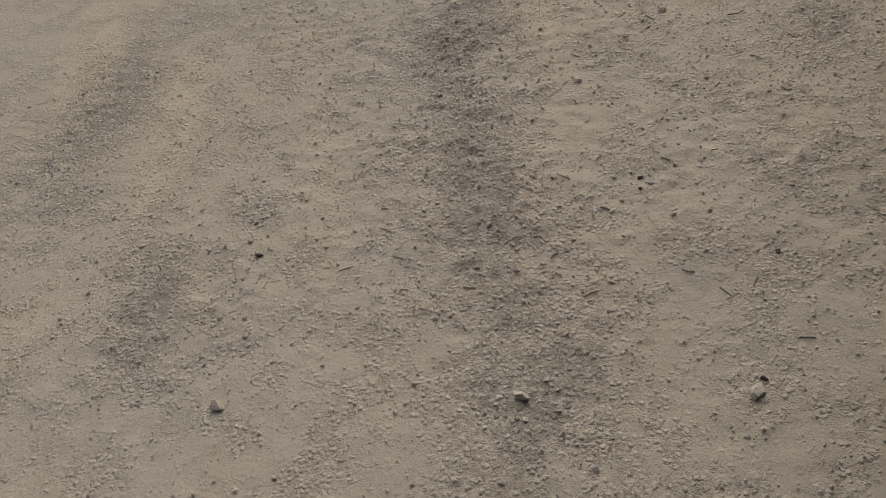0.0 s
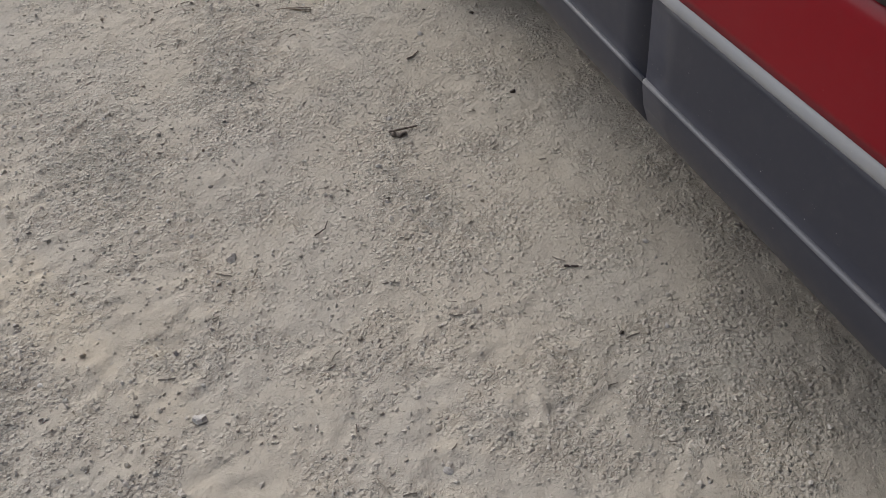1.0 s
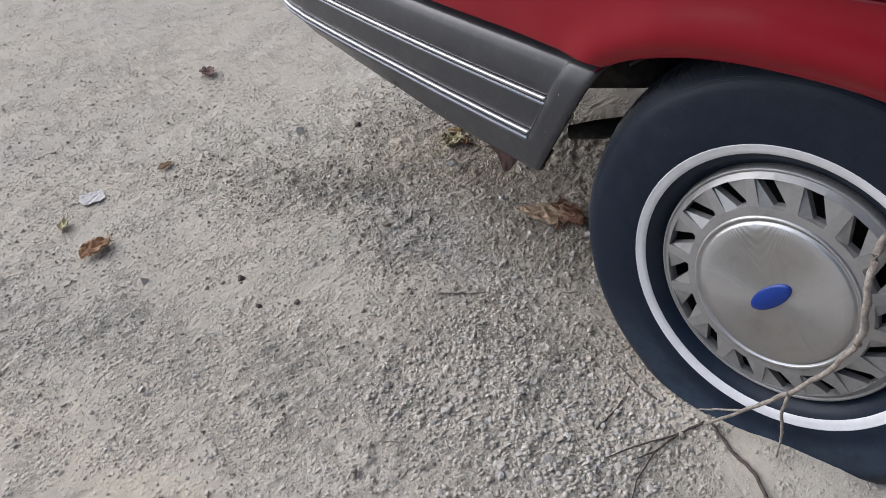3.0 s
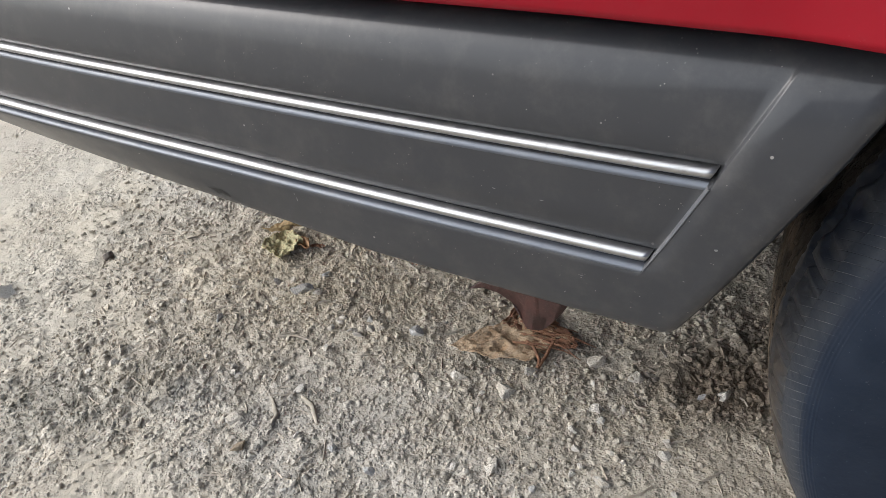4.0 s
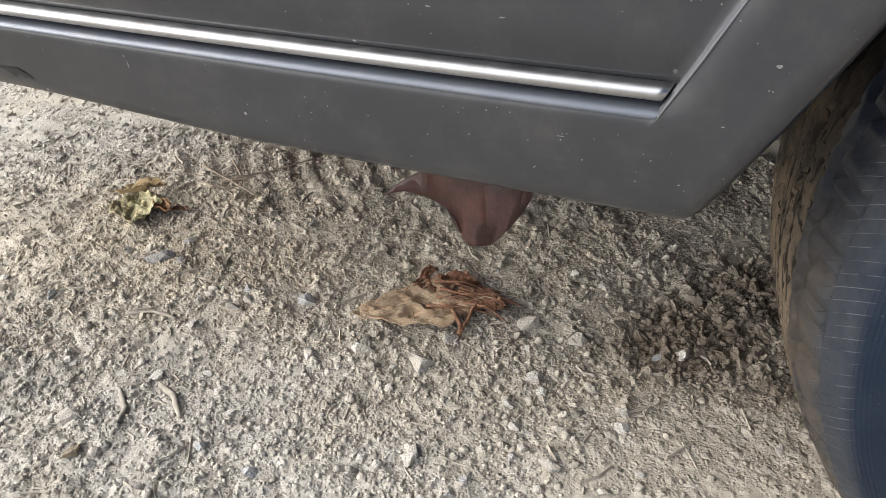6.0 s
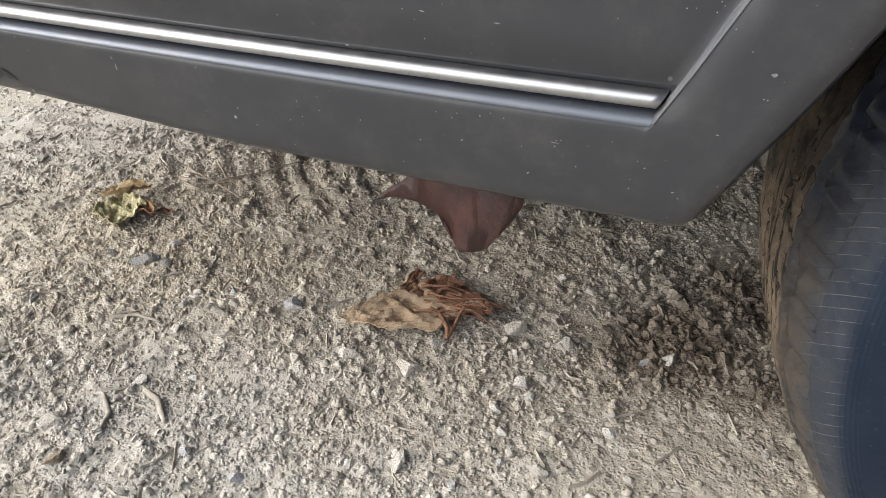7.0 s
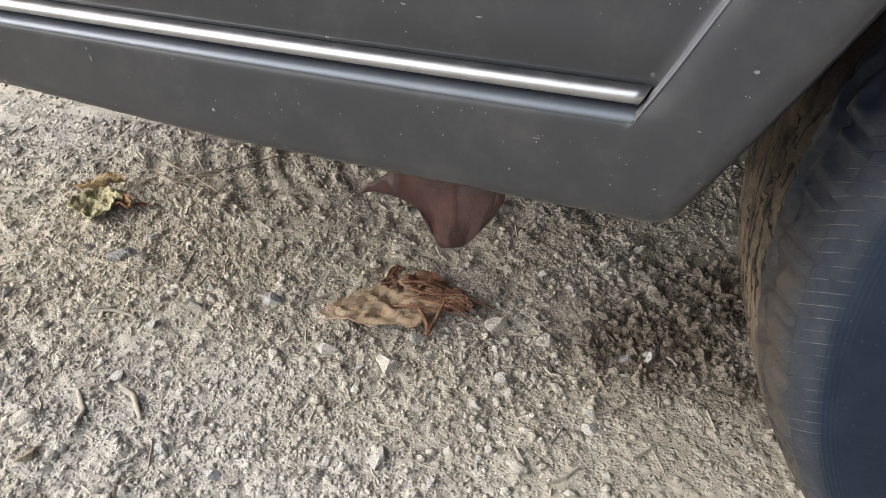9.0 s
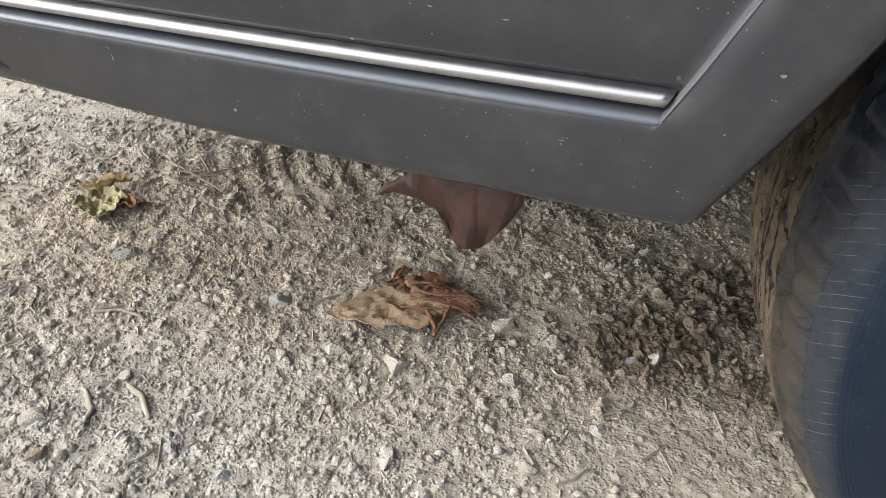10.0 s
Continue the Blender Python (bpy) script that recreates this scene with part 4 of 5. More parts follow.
    trim_edge([(0.4050, 0.0024), (0.4060, 0.0026), (0.4073, 0.0018), (0.4086, 0.0002), (0.4097, -0.0020), (0.4104, -0.0044), (0.4106, -0.0060)], along)
    trim_edge([(0.4752, -0.0026), (0.4764, -0.0023), (0.4780, -0.0027), (0.4796, -0.0040), (0.4808, -0.0056), (0.4816, -0.0080)], along)
    zs = list(np.linspace(0.4068, 0.4790, 12))
    vs = []
    for u, lift in ((0.0621, 0.0002), (0.0625, 0.0007), (0.0633, 0.0005), (0.0641, -0.0016), (0.0650, -0.0036)):
        for z in zs:
            vs.append(bumper_point(u, z, float(np.interp(z, [0.404, 0.479], [0.0024, 0.0016])) + lift))
    obj("trim_edge", vs, grid_faces(5, len(zs), flip=True), CREASE, b, "satin light grey crease at the bumper's end")
    # scuffed-through patch near the lower edge
    sc = []
    rnd = random.Random(4)
    for k in range(9):
        w = k / 8
        u = 0.502 + 0.034 * w
        h = 0.0045 * math.sin(math.pi * min(1, w * 1.15 + 0.05)) ** 0.7 + 0.0006
        zc = 0.3640 + 0.006 * w
        for sgn in (-1, 1):
            zz = zc + sgn * h * (0.7 + 0.6 * rnd.random())
            o = float(np.interp(zz, [0.359, 0.364, 0.378, 0.395], [-0.0015, 0.0, 0.0015, 0.0022]))
            sc.append(bumper_point(u, zz, o + 0.0006))
    f = [(2 * k, 2 * k + 2, 2 * k + 3, 2 * k + 1) for k in range(8)]
    obj("scuff", sc, f, SCUFF, b, "black scuff mark", smooth=False)
    # chips down to the pale primer
    for cy, cz, w, h, tilt in CHIPS:
        u0 = (cy - edge_y(cz)) / (1.26 - edge_y(cz))
        o = float(np.interp(cz, [0.359, 0.364, 0.378, 0.395, 0.404, 0.45], [-0.0015, 0.0, 0.0015, 0.0022, 0.0025, 0.002])) if cz < 0.405 or u0 < 0.062 else -0.0030
        ch = []
        for k in range(9):
            a = 2 * math.pi * k / 9
            r = 0.7 + 0.5 * rnd.random()
            dy, dz = w * r * math.cos(a), h * r * math.sin(a)
            dy, dz = dy * math.cos(tilt) - dz * math.sin(tilt), dy * math.sin(tilt) + dz * math.cos(tilt)
            ch.append(bumper_point(u0 + dy / (1.26 - edge_y(cz)), cz + dz, o + 0.0005))
        obj("paint_chip", ch, [tuple(range(9))], PRIMER, b, "pale chip in the paint", smooth=False)
    # brackets that run from the bumper's end into the wheel house
    vs, fs = tube([(0.03, 0.40, 0.515), (0.10, 0.32, 0.515), (0.30, 0.20, 0.50)], [0.030, 0.034, 0.036], 6)
    obj("bumper_bracket", vs, fs, UNDER, b, "dirty dark bracket")
    vs, fs = tube([(0.05, 0.415, 0.395), (0.07, 0.38, 0.402), (0.12, 0.33, 0.405), (0.30, 0.26, 0.40)], [0.012, 0.016, 0.018, 0.018], 8)
    obj("bumper_bracket", vs, fs, UNDER, b, "dirty dark bracket")


build_bumper()


# ---- rusty sheet hanging under the bumper ----
def build_flap():
    out = [(0.5070, 0.3270), (0.5130, 0.3160), (0.5200, 0.3060), (0.5260, 0.2980), (0.5310, 0.2930), (0.5390, 0.2900), (0.5450, 0.2890), (0.5490, 0.2940), (0.5530, 0.3040), (0.5600, 0.3120), (0.5690, 0.3160), (0.5800, 0.3170), (0.5890, 0.3130), (0.5830, 0.3210), (0.5760, 0.3280), (0.5700, 0.3350), (0.5660, 0.3720), (0.5385, 0.3720), (0.5070, 0.3720)]
    bm = bmesh.new()
    bm.faces.new([bm.verts.new((0, y, z)) for y, z in out])
    bmesh.ops.triangulate(bm, faces=bm.faces[:])
    bmesh.ops.subdivide_edges(bm, edges=bm.edges[:], cuts=3)
    tip = max(y for y, z in out)
    for v in bm.verts:
        v.co.y += 0.55 * max(0.0, v.co.y - tip + 0.03) ** 1.1
    for v in bm.verts:
        y, z = v.co.y, v.co.z
        # the long corner curls back, and the sheet bellies a little
        v.co.x = 0.030 + 0.4 * max(0, y - tip + 0.05) ** 1.6 + 0.006 * math.cos((y - tip) * 42) + 0.05 * (z - 0.34)
    f = part("splash_guard", bm, RUST, car, "rust-brown curled sheet hanging under the bumper", smooth=True)
    solid(f, 0.0022, 0.0)


build_flap()


# ---- wheel ----
def revolve(profile, seg, spin=None):
    """profile: (x, r) pairs; returns verts and faces round the x axis."""
    vs = []
    for x, r in profile:
        for k in range(seg):
            a = 2 * math.pi * k / seg
            rr = r if spin is None else r + spin(x, r, a)
            vs.append((x, rr * math.sin(a), rr * math.cos(a)))
    return vs, grid_faces(len(profile), seg, close=True)


HUB_Z = 0.300


def tread_depth(x, r, a):
    if x < 0.012 or x > 0.215 or r < 0.30:
        return 0.0
    d = 0.0
    zig = 0.004 * math.sin(a * 46)
    for c in (0.047, 0.088, 0.128, 0.168):
        if abs(x - c - zig) < 0.0034:
            d = -0.006
    # cuts between the shoulder blocks
    sh = (a * 58 / (2 * math.pi)) % 1.0
    if x < 0.036 and 0.30 < sh < 0.62:
        d = -0.0028
    if (x < 0.044 or x > 0.186) and sh < 0.085 + 0.02 * math.sin(a * 11):
        d = -0.0055
    fine = (a * 102 / (2 * math.pi) + 3 * x * 10) % 1.0
    if 0.054 < x < 0.16 and fine < 0.10:
        d = min(d, -0.0025)
    return d


def build_wheel():
    dish = [(0.055, 0.02), (0.055, 0.10), (0.045, 0.16), (0.030, 0.178), (0.008, 0.184), (0.008, 0.190), (0.020, 0.192), (0.05, 0.175), (0.17, 0.172), (0.19, 0.19)]
    v, f = revolve(dish, 48)
    w = obj("wheel", v, f, BLACK, car, "road wheel with a whitewall tyre")
    prof_side = [(0.030, 0.176), (0.012, 0.186), (0.002, 0.196), (-0.006, 0.202), (-0.0105, 0.207), (-0.0150, 0.2175), (-0.0180, 0.2285), (-0.0195, 0.236), (-0.0215, 0.252), (-0.0215, 0.268), (-0.0210, 0.281), (-0.0200, 0.292), (-0.0190, 0.300), (-0.0170, 0.3080), (-0.0130, 0.3160), (-0.0072, 0.3235), (0.0005, 0.3295), (0.0115, 0.3345)]
    x_tread = np.arange(0.0135, 0.216, 0.0028)
    def crown(x):
        return 0.3345 + 0.0140 * (1 - abs((x - 0.114) / 0.102) ** 3.4)

    prof_shoulder = [(0.0115, 0.3345)] + [(float(x), crown(x)) for x in x_tread if x < 0.060]
    prof_tread = [(float(x), crown(x)) for x in x_tread if x > 0.0565] + [(0.2165, 0.3345)]
    prof_in = [(0.2165, 0.3345), (0.226, 0.316), (0.236, 0.292), (0.240, 0.25), (0.225, 0.215), (0.200, 0.190)]

    def settle(vs):
        out = []
        floor = 0.027 - HUB_Z
        for x, y, z in vs:
            if z < floor + 0.02:
                # the loaded part of the tyre squats and bulges
                k = max(0.0, (floor + 0.02 - z) / 0.05)
                z = floor + 0.02 - 0.026 * (1 - math.exp(-(floor + 0.02 - z) / 0.026))
                x += (-0.012 if x < 0.1 else 0.012) * min(1.0, k) * (1.0 if abs(x - 0.105) > 0.085 else 0.0)
            out.append((x, y, z))
        return out

    v, f = revolve(prof_side, 180)
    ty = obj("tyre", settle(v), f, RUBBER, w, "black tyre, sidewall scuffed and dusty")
    v, f = revolve(prof_tread, 512, tread_depth)
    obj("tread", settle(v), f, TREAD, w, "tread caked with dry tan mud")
    v, f = revolve(prof_shoulder, 512, tread_depth)
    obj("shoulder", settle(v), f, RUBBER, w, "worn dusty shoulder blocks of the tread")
    v, f = revolve(prof_in, 90)
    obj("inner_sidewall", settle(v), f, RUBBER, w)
    band = [(-0.0118, 0.2112), (-0.0142, 0.2120), (-0.0164, 0.2185), (-0.0180, 0.2246), (-0.0187, 0.2258), (-0.0170, 0.2266)]
    v, f = revolve(band, 180)
    obj("whitewall", settle(v), f, WHITE, w, "white ring on the tyre")
    # wheel cover: turned disc, slotted ring, outer rim
    rim = [(0.014, 0.1872), (0.002, 0.1872), (-0.0016, 0.1866), (-0.0034, 0.1854), (-0.0038, 0.1840), (-0.0032, 0.1826), (-0.0020, 0.1813)]
    v, f = revolve(rim, 144)
    obj("cover_rim", v, f, SILVER, w, "silver rolled rim of the wheel cover")
    N = 16
    bmv, bmf = [], []
    ri, ro = 0.1225, 0.1815

    def polar(x, r, a):
        bmv.append((x, r * math.sin(a), r * math.cos(a)))
        return len(bmv) - 1

    step = 2 * math.pi / N
    r1, r2 = 0.1345, 0.1735
    top = lambda r: float(np.interp(r, [0.1225, 0.1285, 0.1345, 0.1735, 0.1815], [-0.0170, -0.0168, -0.0160, -0.0085, -0.0020]))
    for c in range(N):
        a0 = c * step
        e1, e2 = 0.17 * step, 0.10 * step
        # pocket corners; the higher angle is the forward side at the top
        lo1, hi1 = a0 + e1, a0 + step - e1
        lo2, hi2 = a0 + e2, a0 + step - e2
        Pi = [polar(top(ri), ri, a0 + step * k / 4) for k in range(5)]
        Po = [polar(top(ro), ro, a0 + step * k / 4) for k in range(5)]
        Bi0, Bi1 = polar(top(r1), r1, a0), polar(top(r1), r1, a0 + step)
        Bo0, Bo1 = polar(top(r2), r2, a0), polar(top(r2), r2, a0 + step)
        A, B = polar(top(r1), r1, lo1), polar(top(r1), r1, hi1)
        C, D = polar(top(r2), r2, hi2), polar(top(r2), r2, lo2)
        M1, M2 = polar(top(r1), r1, a0 + step / 2), polar(top(r2), r2, a0 + step / 2)
        bmf += [(Pi[0], Pi[1], A, Bi0), (Pi[1], Pi[2], M1, A), (Pi[2], Pi[3], B, M1), (Pi[3], Pi[4], Bi1, B)]
        bmf += [(D, Po[1], Po[0], Bo0), (M2, Po[2], Po[1], D), (C, Po[3], Po[2], M2), (Bo1, Po[4], Po[3], C)]
        bmf += [(Bi0, A, D, Bo0), (B, Bi1, Bo1, C)]
        # the slot runs aslant from the outer forward corner to the inner rear corner
        deep = 0.0055
        def low(r, a, extra=0.0):
            return polar(top(r) + deep + extra, r, a)
        s1 = low(r2 - 0.0012, hi2)
        s2 = low(r2 - 0.0012, hi2 - 0.35 * step)
        s3 = low(r1 + 0.0035, lo1 - 0.02 * step)
        s4 = low(r1 + 0.0015, lo1 + 0.32 * step)
        # facets round the slot
        bmf += [(D, M2, s2), (M2, C, s1, s2), (D, s2, s3), (D, s3, A), (A, s3, s4), (A, s4, M1), (M1, s4, B), (B, s4, s1), (B, s1, C)]
        w1, w2, w3, w4 = [polar(bmv[q][0] + 0.012, math.hypot(bmv[q][1], bmv[q][2]), math.atan2(bmv[q][1], bmv[q][2])) for q in (s1, s2, s3, s4)]
        bmf += [(s1, s2, w2, w1), (s2, s3, w3, w2), (s3, s4, w4, w3), (s4, s1, w1, w4)]
    bm = bmesh.new()
    bv = [bm.verts.new(p) for p in bmv]
    for f in bmf:
        bm.faces.new([bv[q] for q in f])
    bmesh.ops.remove_doubles(bm, verts=bm.verts[:], dist=0.00005)
    part("cover_ring", bm, SILVER, w, "silver wheel cover ring with sixteen slanted slots")
    disc = [(-0.0165, 0.1228), (-0.0195, 0.1215), (-0.0205, 0.1190), (-0.0190, 0.1170), (-0.0170, 0.1155), (-0.0175, 0.1135), (-0.0200, 0.1120), (-0.0215, 0.1095), (-0.0225, 0.095), (-0.0240, 0.07), (-0.0250, 0.04), (-0.0255, 0.015), (-0.0255, 0.0005)]
    v, f = revolve(disc, 128)
    obj("cover_disc", v, f, DISC, w, "turned bright metal hub disc")
    for a0, a1, rr in ((-97, -88, 0.2445), (-84, -79, 0.246), (-75, -66, 0.2475)):
        sv = []
        for k in range(7):
            a = radians(a0 + (a1 - a0) * k / 6)
            h = 0.0011 * math.sin(math.pi * (k + 0.5) / 7) + 0.0003
            for q in (rr - h, rr + h):
                xs = float(np.interp(q, [0.236, 0.252, 0.268, 0.281, 0.288, 0.294], [-0.0195, -0.0215, -0.0215, -0.0210, -0.0204, -0.0197])) - 0.0005
                sv.append((xs, q * math.sin(a), q * math.cos(a)))
        obj("scuff", sv, [(2 * k, 2 * k + 2, 2 * k + 3, 2 * k + 1) for k in range(6)], WHITE, w, "white scuff on the sidewall", smooth=False)
    em, ef = [], []
    for j, (s, x) in enumerate(((1.0, -0.0245), (0.97, -0.0275), (0.80, -0.0290), (0.02, -0.0295))):
        for k in range(40):
            a = 2 * math.pi * k / 40
            p, q = 0.0370 * s * math.cos(a), 0.0155 * s * math.sin(a)
            t = radians(EMBLEM_TURN)
            em.append((x, p * math.cos(t) - q * math.sin(t), p * math.sin(t) + q * math.cos(t)))
    obj("emblem", em, grid_faces(4, 40, close=True), BLUE, w, "blue oval emblem")
    return w


EMBLEM_TURN = -50
wheel = build_wheel()
wheel.location = (0, 0.004, HUB_Z - 0.007)
for pos, turn in (((0, BACK_HUB, HUB_Z), 0), ((2 * XC, 0, HUB_Z), 180), ((2 * XC, BACK_HUB, HUB_Z), 180)):
    copy_thing(wheel, pose(*pos, 0, 0, turn))


# ---- underside, far side and top of the car ----
def slab(name, x0, x1, y0, y1, z0, z1, material, label=""):
    bm = bmesh.new()
    bmesh.ops.create_cube(bm, size=1)
    for v in bm.verts:
        v.co = Vector(((x0 + x1) / 2 + v.co.x * (x1 - x0), (y0 + y1) / 2 + v.co.y * (y1 - y0), (z0 + z1) / 2 + v.co.z * (z1 - z0)))
    bmesh.ops.bevel(bm, geom=bm.edges[:], offset=0.008, segments=2, affect="EDGES")
    return part(name, bm, material, car, label)


slab("floor_pan", 0.0, 2 * XC, -2.42, -0.43, 0.30, 0.36, UNDER, "dark dirty floor pan")
slab("floor_pan", 0.30, 2 * XC - 0.30, TAIL + 0.1, -2.42, 0.32, 0.38, UNDER, "dark dirty floor pan")
slab("inner_body", -0.02, 0.02, -2.44, -0.42, 0.35, 0.90, UNDER)
slab("engine_bay", 0.42, 2 * XC - 0.42, -0.45, 0.75, 0.34, 0.80, UNDER, "dark engine bay")
slab("radiator_panel", 0.25, 2 * XC - 0.25, 1.12, 1.20, 0.40, 0.72, UNDER)


def build_wheel_house(yc, side):
    vs = []
    n = 26
    for k in range(n):
        a = radians(-40 + 105 * k / (n - 1))
        for x in (0.0, 0.12, 0.26, 0.30):
            r = 0.385 if x < 0.29 else 0.30
            xx = x if side > 0 else 2 * XC - x
            vs.append((xx, yc + 0.02 - r * math.sin(a) * 1.03, 0.29 + r * math.cos(a) * 0.93))
    ob = obj("wheel_house", vs, grid_faces(n, 4), UNDER, car, "dark wheel house liner")
    solid(ob, 0.004, 0.0)


build_wheel_house(0.0, 1)
build_wheel_house(BACK_HUB, 1)
build_wheel_house(0.0, -1)
build_wheel_house(BACK_HUB, -1)


def build_far_side():
    zs = [0.31, 0.33, 0.40, 0.55, 0.575, 0.74, 0.84, 0.905, 0.93]
    xs = [-0.02, -0.044, -0.054, -0.056, -0.06, -0.069, -0.066, -0.045, 0.0]
    ys = np.linspace(TAIL, 1.36, 124)
    rows = []
    for z, x in zip(zs, xs):
        row = []
        for y in ys:
            zz = z
            for hub in (0.02, BACK_HUB):
                if abs(y - hub) < 0.40:
                    zz = max(zz, float(arch_z(y, hub)))
            row.append((2 * XC - x - float(plan(y)), y, zz))
        rows.append(row)
    sheet("far_side", rows, RED, car, "red far side of the body")


build_far_side()


def top_sheet(name, stations, material, label=""):
    """stations: (y, half width, z, crown)."""
    rows = []
    for y, hw, z, crown in stations:
        rows.append([(XC + hw * s, y, z + crown * (1 - s * s)) for s in np.linspace(-1, 1, 15)])
    return sheet(name, rows, material, car, label, 0.006)


top_sheet("bonnet", [(1.40, 0.68, 0.76, 0.02), (1.1, 0.80, 0.815, 0.03), (0.6, 0.89, 0.865, 0.03), (0.1, 0.93, 0.905, 0.03), (-0.40, 0.94, 0.925, 0.035)], RED, "red bonnet")
top_sheet("windscreen", [(-0.40, 0.86, 0.935, 0.03), (-0.75, 0.78, 1.16, 0.03), (-1.10, 0.70, 1.355, 0.03)], GLASS, "raked windscreen")
top_sheet("roof", [(-1.10, 0.70, 1.36, 0.03), (-1.5, 0.71, 1.40, 0.035), (-2.1, 0.71, 1.40, 0.035), (-2.6, 0.69, 1.355, 0.03)], RED, "red roof")
top_sheet("rear_window", [(-2.6, 0.69, 1.35, 0.03), (-2.85, 0.75, 1.15, 0.03), (-3.05, 0.82, 0.97, 0.03)], GLASS, "rear window")
top_sheet("boot_lid", [(-3.05, 0.92, 0.96, 0.03), (-3.5, 0.88, 0.965, 0.02), (TAIL + 0.05, 0.80, 0.94, 0.02)], RED, "red boot lid")
for sgn in (-1, 1):
    rows = []
    for f, in_x in ((0.0, 0.92), (1.0, 0.70)):
        a, b = -0.42 - 0.66 * f, -3.02 + 0.42 * f
        rows.append([(XC + sgn * in_x, a + (b - a) * k / 11, 0.93 + 0.43 * f) for k in range(12)])
    sheet("side_windows", rows, GLASS, car, "row of side windows")
slab("nose_panel", 0.26, 2 * XC - 0.26, 1.34, 1.41, 0.55, 0.77, RED, "red nose panel")
slab("tail_panel", 0.18, 2 * XC - 0.18, TAIL - 0.02, TAIL + 0.04, 0.36, 0.95, RED, "red tail panel")


# ==== loose things on the ground ====
def gz(x, y):
    return float(ground_z(np.array([x]), np.array([y]))[0])


def on_ground(pts, lift):
    return [(x, y, gz(x, y) + lift) for x, y in pts]


def twig(name, paths, material, label, group="twigs", split=True):
    """paths: list of (points, start radius, end radius); a forked twig has a stem and side shoots as parts."""
    V, F, pieces = [], [], []
    for i, (pts, r0, r1) in enumerate(paths):
        p = subdivide(pts, 5, r0 * 0.7, 11 + i + len(pts))
        rr = [r0 + (r1 - r0) * k / (len(p) - 1) for k in range(len(p))]
        v, f = tube(p, rr, 8, 0.22, i + 3)
        pieces.append((v, f))
        F += [tuple(j + len(V) for j in q) for q in f]
        V += v
    if len(paths) == 1 or not split:
        return tagged(obj(name, V, F, material), label, "twig", group)
    root = new(name)
    for i, (v, f) in enumerate(pieces):
        obj("stem" if i == 0 else "side_shoot", v, f, material, root)
    return tagged(root, label, "twig", group)


def g3(pts, lift=0.003):
    return on_ground(pts, lift)


# the branch that leans out of the wheel cover onto the ground
twig("branch", [([(0.012, -0.108, 0.437), (-0.028, -0.110, 0.418), (-0.036, -0.114, 0.375), (-0.038, -0.124, 0.318), (-0.038, -0.122, 0.285)], 0.0050, 0.0053),
                ([(-0.038, -0.122, 0.287), (-0.041, -0.098, 0.225), (-0.046, -0.056, 0.158)], 0.0044, 0.0036),
                ([(-0.046, -0.056, 0.160), (-0.050, -0.020, 0.115), (-0.051, 0.014, 0.072), (-0.056, 0.055, 0.026)], 0.0036, 0.0024),
                ([(-0.046, -0.056, 0.156), (-0.048, -0.053, 0.118), (-0.047, -0.060, 0.082), (-0.052, -0.062, 0.034)], 0.0030, 0.0017),
                ([(-0.050, 0.000, 0.090), (-0.054, 0.034, 0.072), (-0.060, 0.070, 0.052)], 0.0022, 0.0011)],
     BRANCH, "pale bare branch caught in the wheel cover", "branches")
twig("twig", [(g3([(-0.043, 0.05), (-0.070, 0.000), (-0.084, -0.047), (-0.114, -0.084)], 0.005), 0.0024, 0.0030),
              (g3([(-0.114, -0.084), (-0.165, -0.100), (-0.218, -0.124)], 0.004), 0.0026, 0.0012),
              (g3([(-0.114, -0.084), (-0.118, -0.125), (-0.148, -0.166)], 0.004), 0.0026, 0.0014)], DARKTWIG, "dark forked twig lying on gravel")
twig("twig", [(g3([(-0.046, 0.060), (-0.085, 0.083), (-0.134, 0.093), (-0.173, 0.109)], 0.004), 0.0024, 0.0011),
              (g3([(-0.085, 0.083), (-0.150, 0.125), (-0.196, 0.145)], 0.004), 0.0017, 0.0009),
              (g3([(-0.043, 0.147), (-0.030, 0.200), (-0.002, 0.256)], 0.004), 0.0017, 0.0009),
              (g3([(-0.134, 0.093), (-0.200, 0.085), (-0.26, 0.060)], 0.004), 0.0014, 0.0008)], DARKTWIG, "thin brown twigs beside the tyre")
twig("twig", [(g3([(-0.157, 0.192), (-0.095, 0.193), (-0.039, 0.206)], 0.004), 0.0022, 0.0013)], DARKTWIG, "short dark twig on gravel")
twig("twig", [(g3([(-0.01, 0.57), (-0.02, 0.53), (-0.035, 0.475)], 0.003), 0.0022, 0.0012)], TWIG, "thin pale twig on gravel")
twig("twig", [(g3([(-0.06, 0.66), (-0.02, 0.615), (0.01, 0.585)], 0.003), 0.0018, 0.0010)], TWIG, "thin pale twig on gravel")
twig("twig", [(g3([(-0.60, 0.365), (-0.56, 0.342)], 0.004), 0.0036, 0.0026)], STRAW, "pale stub of straw on gravel")
twig("twig", [(g3([(-0.565, 0.27), (-0.56, 0.235), (-0.555, 0.195)], 0.003), 0.0022, 0.0012)], STRAW, "pale straw on gravel")
twig("twig", [(g3([(-0.765, 0.262), (-0.735, 0.235), (-0.71, 0.19)], 0.003), 0.0026, 0.0016)], TWIG, "brown twig on gravel")
twig("bark_strip", [(g3([(-0.49, -0.245), (-0.465, -0.243), (-0.39, -0.282)], 0.003), 0.0010, 0.0017),
                    (g3([(-0.455, -0.246), (-0.43, -0.255), (-0.388, -0.272)], 0.003), 0.0008, 0.0014),
                    (g3([(-0.44, -0.260), (-0.42, -0.272), (-0.395, -0.290)], 0.002), 0.0008, 0.0014)], MUDTWIG, "split grey-brown bark strip on earth")
